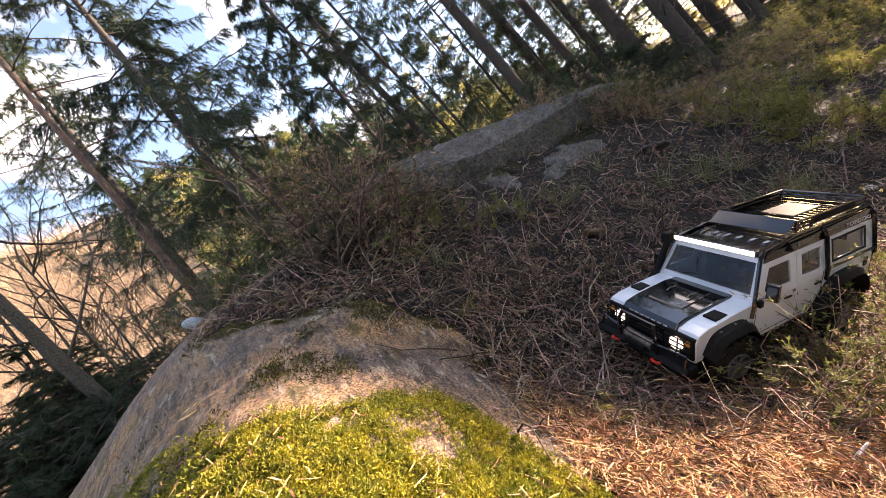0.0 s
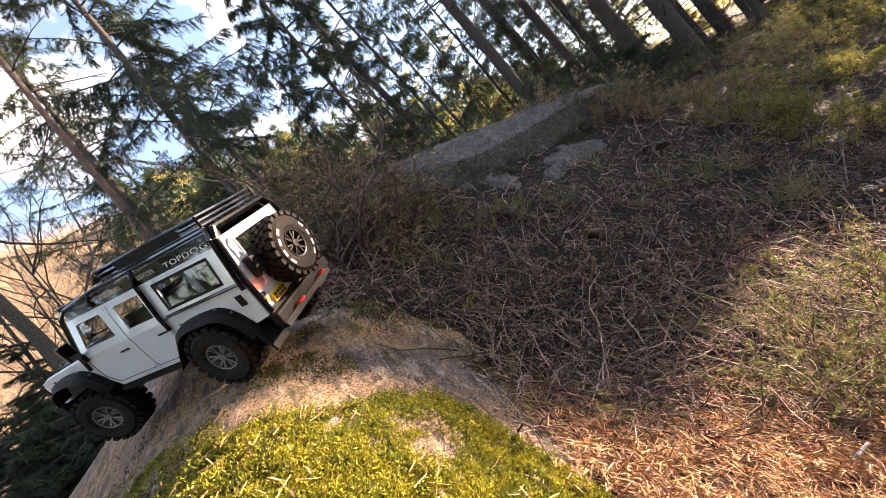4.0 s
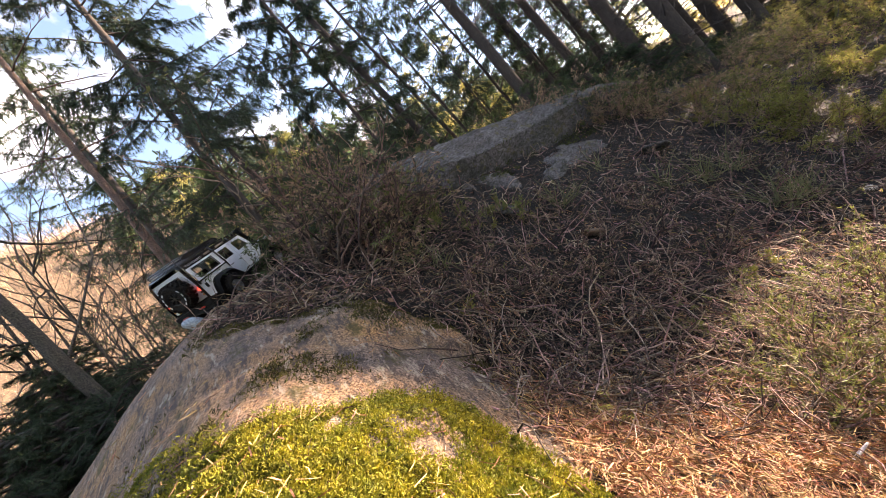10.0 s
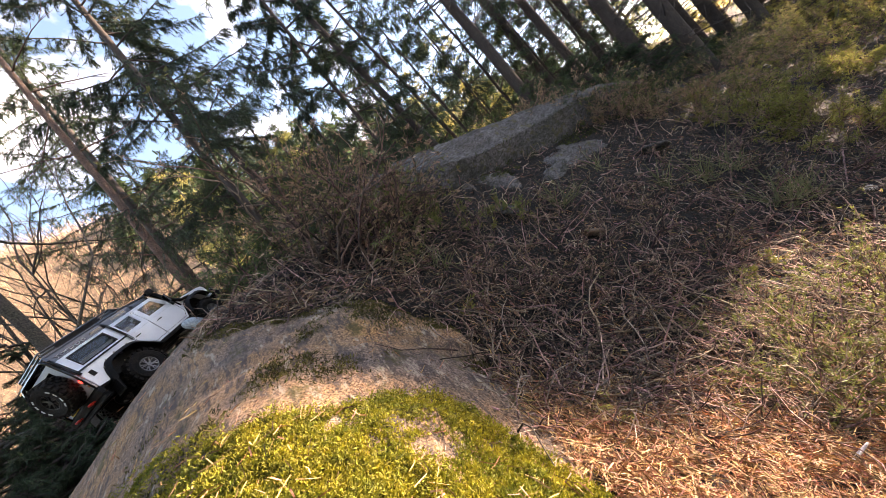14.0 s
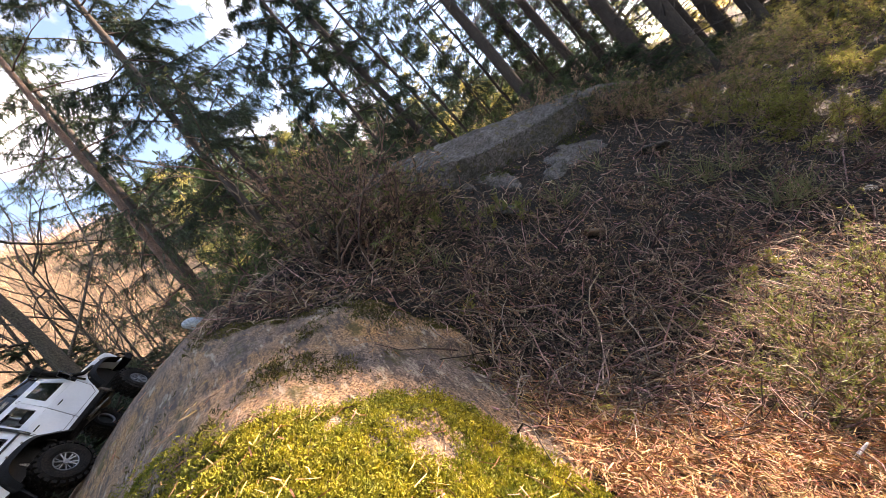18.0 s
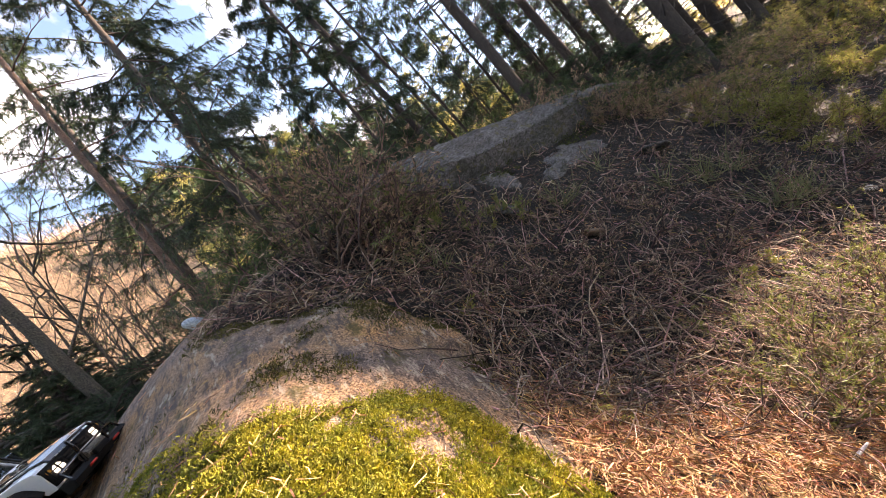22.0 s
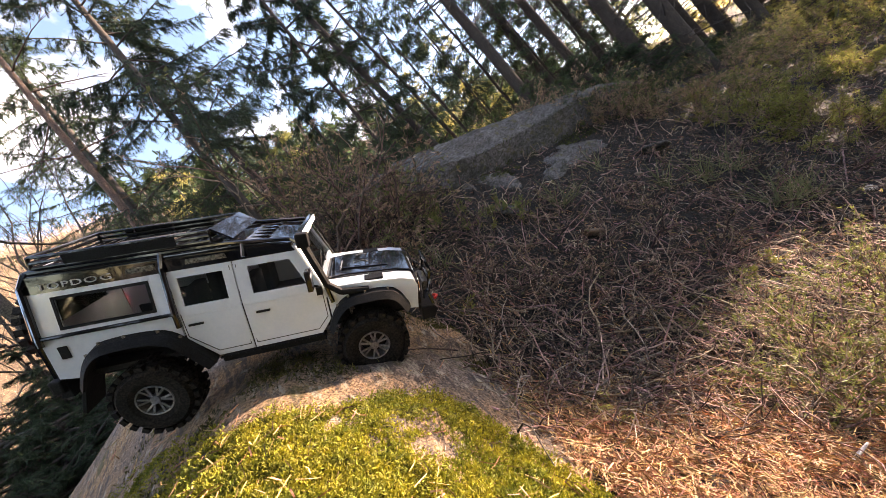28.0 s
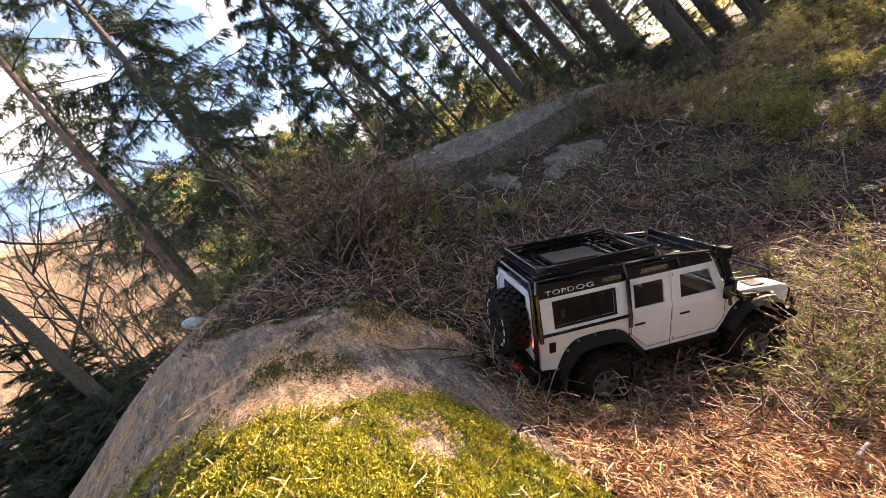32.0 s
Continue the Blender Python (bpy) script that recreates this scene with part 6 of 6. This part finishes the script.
bare_tree("birch_tree", (-3.09, 2.70, -0.59), 6, 0.052, 3, "leaning grey-barked bare birch trunk", forks=9, tip=(-0.06, 0, -0.02))
for k, (p, th, r) in enumerate((((-4.29, 3.60, -0.71), 3.5, 0.028), ((-3.44, 3.40, -0.95), 3.0, 0.022), ((-3.87, 4.40, -0.86), 3.4, 0.022), ((-6.01, 5.50, -0.35), 4, 0.03), ((-4.14, 5.20, -1.02), 3.2, 0.02), ((-3.97, 3.20, -0.94), 3.6, 0.03), ((-6.25, 6.50, -0.85), 4.5, 0.03), ((-4.86, 6.50, -0.85), 4.2, 0.028), ((-8.94, 7.50, -0.48), 5, 0.035), ((0.18, 7.00, 2.78), 3.5, 0.03), ((0.87, 8.00, 3.31), 3.5, 0.03), ((-3.11, 3.60, -1.18), 2.4, 0.018), ((-4.03, 3.80, -0.74), 3.5, 0.036), ((-3.71, 4.00, -0.98), 3.2, 0.03), ((-5.28, 4.20, -0.68), 3.6, 0.036), ((-3.67, 4.60, -0.45), 3.4, 0.03), ((-3.66, 3.20, -1.05), 3.0, 0.03))):
    bare_tree("bare_sapling", p, th, r, 70 + k, "leafless sapling with a tangle of fine twigs", forks=9)
for k, p in enumerate(((-2.94, 2.40, -1.12), (-2.95, 2.70, -1.17), (-2.55, 2.00, -1.15), (-2.93, 3.00, -1.28), (-2.40, 2.10, -1.14), (-2.43, 2.40, -1.22), (-4.05, 3.40, -1.39), (-2.92, 3.20, -1.31), (-3.33, 2.80, -0.95), (-2.97, 2.80, -1.04), (-2.45, 2.60, -0.93), (-2.02, 2.30, -0.95), (-4.02, 3.20, -0.90), (-3.77, 3.40, -1.00))):
    tree("young_spruce", p, None, 0.02, M_BARK, M_SPRUCE, 180 + k, "dark young spruce in deep shade below the rock", crown_from=0.2, reach=0.75, whorls=46, dead=2, twigs=15, sprays=34, spray=(0.030, 0.0036), hang=0.3)


# added pines down the slope, shaped to shade the bank from the low sun
E1 = np.array(Vector((0, 0, 1)).cross(SUN_DIR).normalized())
E2 = np.array(SUN_DIR.cross(Vector(E1)))
INV = np.array(TILT.inverted())
for k, (d, side, rc, low) in enumerate(((11.0, 1.46, 1.32, 0.62), (12.0, 2.0, 1.35, -0.05), (13.0, 1.54, 1.38, 0.62), (11.5, 3.2, 1.5, 0.0), (14.0, 2.9, 1.6, 0.0), (12.6, 1.20, 0.95, 0.64), (11.6, 1.04, 1.30, 0.66), (12.3, 0.98, 1.20, 0.66), (13.6, 1.22, 1.25, 0.08))):
    w = np.array(SUN_DIR) * d + E1 * side + E2 * low
    q = (INV @ np.append(w, 1))[:3]
    rise = float((q - foot(q)) @ UPV)
    tall = rise + (0.58 if low > 0.65 else 2.5 if low > 0.5 else 0.8 if d == 13.6 else 5.0)
    tree("pine_tree", q, tall, 0.09, M_BARK, M_PINE, 200 + k, "dense bushy pine added down the slope as shade caster", crown_from=rise / tall, reach=rc, whorls=95 if low > 0.65 else 105, dead=4, twigs=14, sprays=10, spray=(0.10, 0.03), hang=0.5)


# unseen spruces carry the wood on round and behind the viewpoint, blocking sky light
wood = tree("spruce_tree", (-2.0, -4.0, 0.0), 11, 0.11, M_BARK, M_SPRUCE, 300, "dense unseen spruce added round the viewpoint to block sky light", crown_from=0.06, reach=2.6, whorls=60, dead=2, twigs=9, sprays=9, spray=(0.30, 0.085), hang=0.6)
for k, (x, y) in enumerate(((1.5, -4.5), (4.5, -3.0), (6.5, 0.0), (-4.5, -2.0), (-6.5, 0.6), (0.0, -7.5), (5.0, -6.5), (-4.5, -6.0), (9.0, -3.5), (-8.5, -3.0), (8.5, 2.0), (3.0, -9.5))):
    b = to_world(foot((x, y, float(surface(x, y)) + 0.5)))
    copy_thing(wood, pose(b[0], b[1], b[2], 0, 0, 47 * k))


# brush and bare trees on the open hillside
def hillside():
    rng = np.random.default_rng(77)
    n = 30000
    y = 9 * (85 / 9) ** rng.uniform(size=n)
    x = rng.uniform(-1.5, 0.5, n) * y
    z = height(x, y)
    d = UPV + rng.normal(size=(n, 3)) * 0.45
    vf = ribbons(np.stack([x, y, z - 0.1], -1), d, rng.uniform(0.4, 1.6, n) * (0.5 + y / 40), 0.012 * (0.5 + y / 22), rng.normal(size=n) * 0.4, rng, 0.4, True)
    tagged(raw_mesh("hillside_brush", to_world(vf[0]), vf[1], M_BRACKEN), "tan dead bracken and bare brush covering the hillside", "brush", kind="stuff")
    lines = []
    for k in range(260):
        y = 12 * (85 / 12) ** rng.uniform()
        x = rng.uniform(-1.5, 0.45) * y
        b = np.array([x, y, float(height(x, y)) - 0.1])
        H = rng.uniform(2.0, 5.5) * (0.5 + y / 60)
        st = wander(rng, b, UPV + rng.normal(size=3) * 0.12, H, 7, 0.07)
        lines.append((st, np.linspace(0.05, 0.012, 8) * (0.4 + y / 50)))
        for j in range(9):
            i = rng.integers(2, 7)
            br = wander(rng, st[i], unit(UPV * 0.5 + rng.normal(size=3) * 0.7), H * rng.uniform(0.2, 0.45), 4, 0.15)
            lines.append((br, np.linspace(0.02, 0.008, 5) * (0.4 + y / 50)))
    v, f = tubes(lines, 3)
    tagged(raw_mesh("hillside_saplings", to_world(v), f, M_BARK_GREY), "scattered bare young trees on the far hillside", "woodland", kind="stuff")
    items_p, items_d, items_l = [], [], []
    for k in range(150):
        y = rng.uniform(45, 80)
        x = rng.uniform(-0.9, 0.5) * y
        b = np.array([x, y, float(height(x, y))])
        H = rng.uniform(4, 9)
        m = 170
        h = rng.uniform(0.05, 1, m) ** 0.8
        az = rng.uniform(0, 6.28, m)
        out = np.cos(az)[:, None] * ALONG + np.sin(az)[:, None] * AWAY
        r = (1.05 - h)[:, None] * H * 0.25 * rng.uniform(0.1, 1, (m, 1))
        items_p.append(b + UPV * (h * H)[:, None] + out * r)
        items_d.append(out * 0.8 - UPV * 0.4 + rng.normal(size=(m, 3)) * 0.3)
    P, D = np.concatenate(items_p), np.concatenate(items_d)
    vf = ribbons(P, D, rng.uniform(0.6, 1.4, len(P)), 0.35, rng.normal(size=len(P)) * 0.2, rng, 0.3, True)
    tagged(raw_mesh("far_conifers", to_world(vf[0]), vf[1], M_PINE), "distant green conifers along the hillside", "woodland", kind="stuff")


hillside()
# young growth under the tall trees; the yellow ones have backlight painted into their colour
for k, (p, m) in enumerate((((1.78, 5.00, 2.73), M_SPRUCE), ((2.24, 4.60, 2.66), M_SPRUCE), ((3.37, 5.60, 3.19), M_PINE), ((3.53, 4.80, 2.81), M_PINE), ((4.68, 5.40, 3.21), M_SUN_PAINTED), ((4.99, 5.00, 3.05), M_SUN_PAINTED), ((4.90, 4.40, 2.76), M_SUN_PAINTED), ((5.90, 4.80, 3.09), M_SUN_PAINTED), ((5.51, 4.20, 2.36), M_SUN_PAINTED), ((1.11, 4.60, 2.28), M_PINE), ((6.52, 7.00, 4.85), M_SUN_PAINTED), ((5.48, 8.00, 5.41), M_SUN_PAINTED))):
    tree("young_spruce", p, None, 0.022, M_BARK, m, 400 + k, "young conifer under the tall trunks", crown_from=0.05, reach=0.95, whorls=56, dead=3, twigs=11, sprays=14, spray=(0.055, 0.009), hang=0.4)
# larches whose bright needle colour stands in for hazy backlight
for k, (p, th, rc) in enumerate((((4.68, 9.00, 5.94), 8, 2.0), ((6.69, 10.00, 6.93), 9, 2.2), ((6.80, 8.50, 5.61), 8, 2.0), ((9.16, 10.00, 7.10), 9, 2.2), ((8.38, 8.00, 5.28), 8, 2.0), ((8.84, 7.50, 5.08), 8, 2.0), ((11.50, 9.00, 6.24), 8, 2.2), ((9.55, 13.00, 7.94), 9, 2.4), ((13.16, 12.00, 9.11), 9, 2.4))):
    tree("young_larch", p, th, 0.06, M_BARK, M_SUN_PAINTED, 440 + k, "yellow-green larch, its backlit glow put into the colour", crown_from=0.05, reach=rc, whorls=44, dead=8, twigs=11, sprays=9, spray=(0.13, 0.016), hang=0.4)
# more of the wood behind the brow
for k, (p, th, rc) in enumerate((((-1.11, 8.00, 2.98), 7, 1.9), ((0.09, 9.50, 3.93), 8, 2.0), ((-2.58, 8.50, 2.25), 7, 2.0), ((1.42, 9.00, 4.31), 9, 2.2), ((2.90, 10.00, 5.29), 9, 2.2), ((-4.68, 10.00, 2.32), 9, 2.4), ((-8.22, 11.00, 4.37), 11, 2.8), ((-10.93, 10.00, 4.30), 11, 2.8), ((5.00, 11.00, 6.18), 10, 2.4), ((6.84, 12.00, 7.53), 10, 2.4), ((2.20, 8.50, 4.90), 8, 2.0), ((3.60, 9.50, 6.00), 9, 2.2), ((4.60, 10.00, 6.60), 9, 2.2), ((0.90, 10.50, 4.90), 9, 2.2), ((3.00, 12.00, 6.50), 10, 2.4), ((-2.00, 11.00, 4.60), 9, 2.4))):
    tree("spruce_tree", p, th, 0.05, M_BARK, M_SPRUCE if k % 3 else M_PINE, 240 + k, "dark spruce in the wood behind the brow", crown_from=0.04, reach=rc, whorls=56, dead=6, twigs=15, sprays=13, spray=(0.12, 0.020), hang=0.7)


def motions():
    """Drives the truck along its way; each wheel follows the ground, steers and rolls."""
    rows = [(r[0], TILT @ pose(*r[1:])) for r in TRUCK_PATH]
    walk(truck, rows)
    def sample(t):
        i = max(k for k in range(len(rows)) if rows[k][0] <= t + 1e-9)
        if i == len(rows) - 1:
            return rows[-1][1]
        (t0, a), (t1, b) = rows[i], rows[i + 1]
        u = (t - t0) / (t1 - t0)
        u = u * u * (3 - 2 * u)
        return Matrix.LocRotScale(a.translation.lerp(b.translation, u), a.to_quaternion().slerp(b.to_quaternion(), u), None)

    inv = TILT.inverted()
    steps = [k * 0.1 for k in range(321)]
    poses = [inv @ sample(t) for t in steps]
    for key, (w, x, y) in WHEELS.items():
        spin, last, out = 0.0, None, []
        lift_before = 0.0
        for t, p in zip(steps, poses):
            up = p.to_3x3() @ Vector((0, 0, 1))
            rest = float(np.interp(t, [a[0] for a in LIFT], [a[1 if x > 0 else 2] for a in LIFT]))
            lift = rest
            for _ in range(4):
                c = p @ Vector((x, y, R_TYRE + lift))
                e = 0.01
                h0 = float(surface(c.x, c.y))
                gx = (float(surface(c.x + e, c.y)) - h0) / e
                gy = (float(surface(c.x, c.y + e)) - h0) / e
                n = Vector((-gx, -gy, 1)).normalized()
                gap = (c.z - h0) * n.z - R_TYRE
                lift = min(rest + 0.012, max(rest - 0.010, lift - gap / max(0.5, up.dot(n))))
            lift = lift_before * 0.4 + lift * 0.6 if t else lift
            lift_before = lift
            c = p @ Vector((x, y, R_TYRE))
            if last is not None:
                spin += (c - last).dot(p.to_3x3() @ Vector((1, 0, 0))) / R_TYRE
            last = c
            angle = float(np.interp(t, [a for a, _ in STEER], [b for _, b in STEER])) if x > 0 else 0.0
            turn = Matrix.Rotation(radians(angle), 4, "Z") @ Matrix.Rotation(spin if y > 0 else -spin, 4, "Y")
            if y < 0:
                turn = Matrix.Rotation(radians(angle), 4, "Z") @ Matrix.Rotation(radians(180), 4, "Z") @ Matrix.Rotation(-spin, 4, "Y")
            out.append((t, Matrix.Translation((x, y, R_TYRE + lift)) @ turn))
        walk(w, out)


motions()
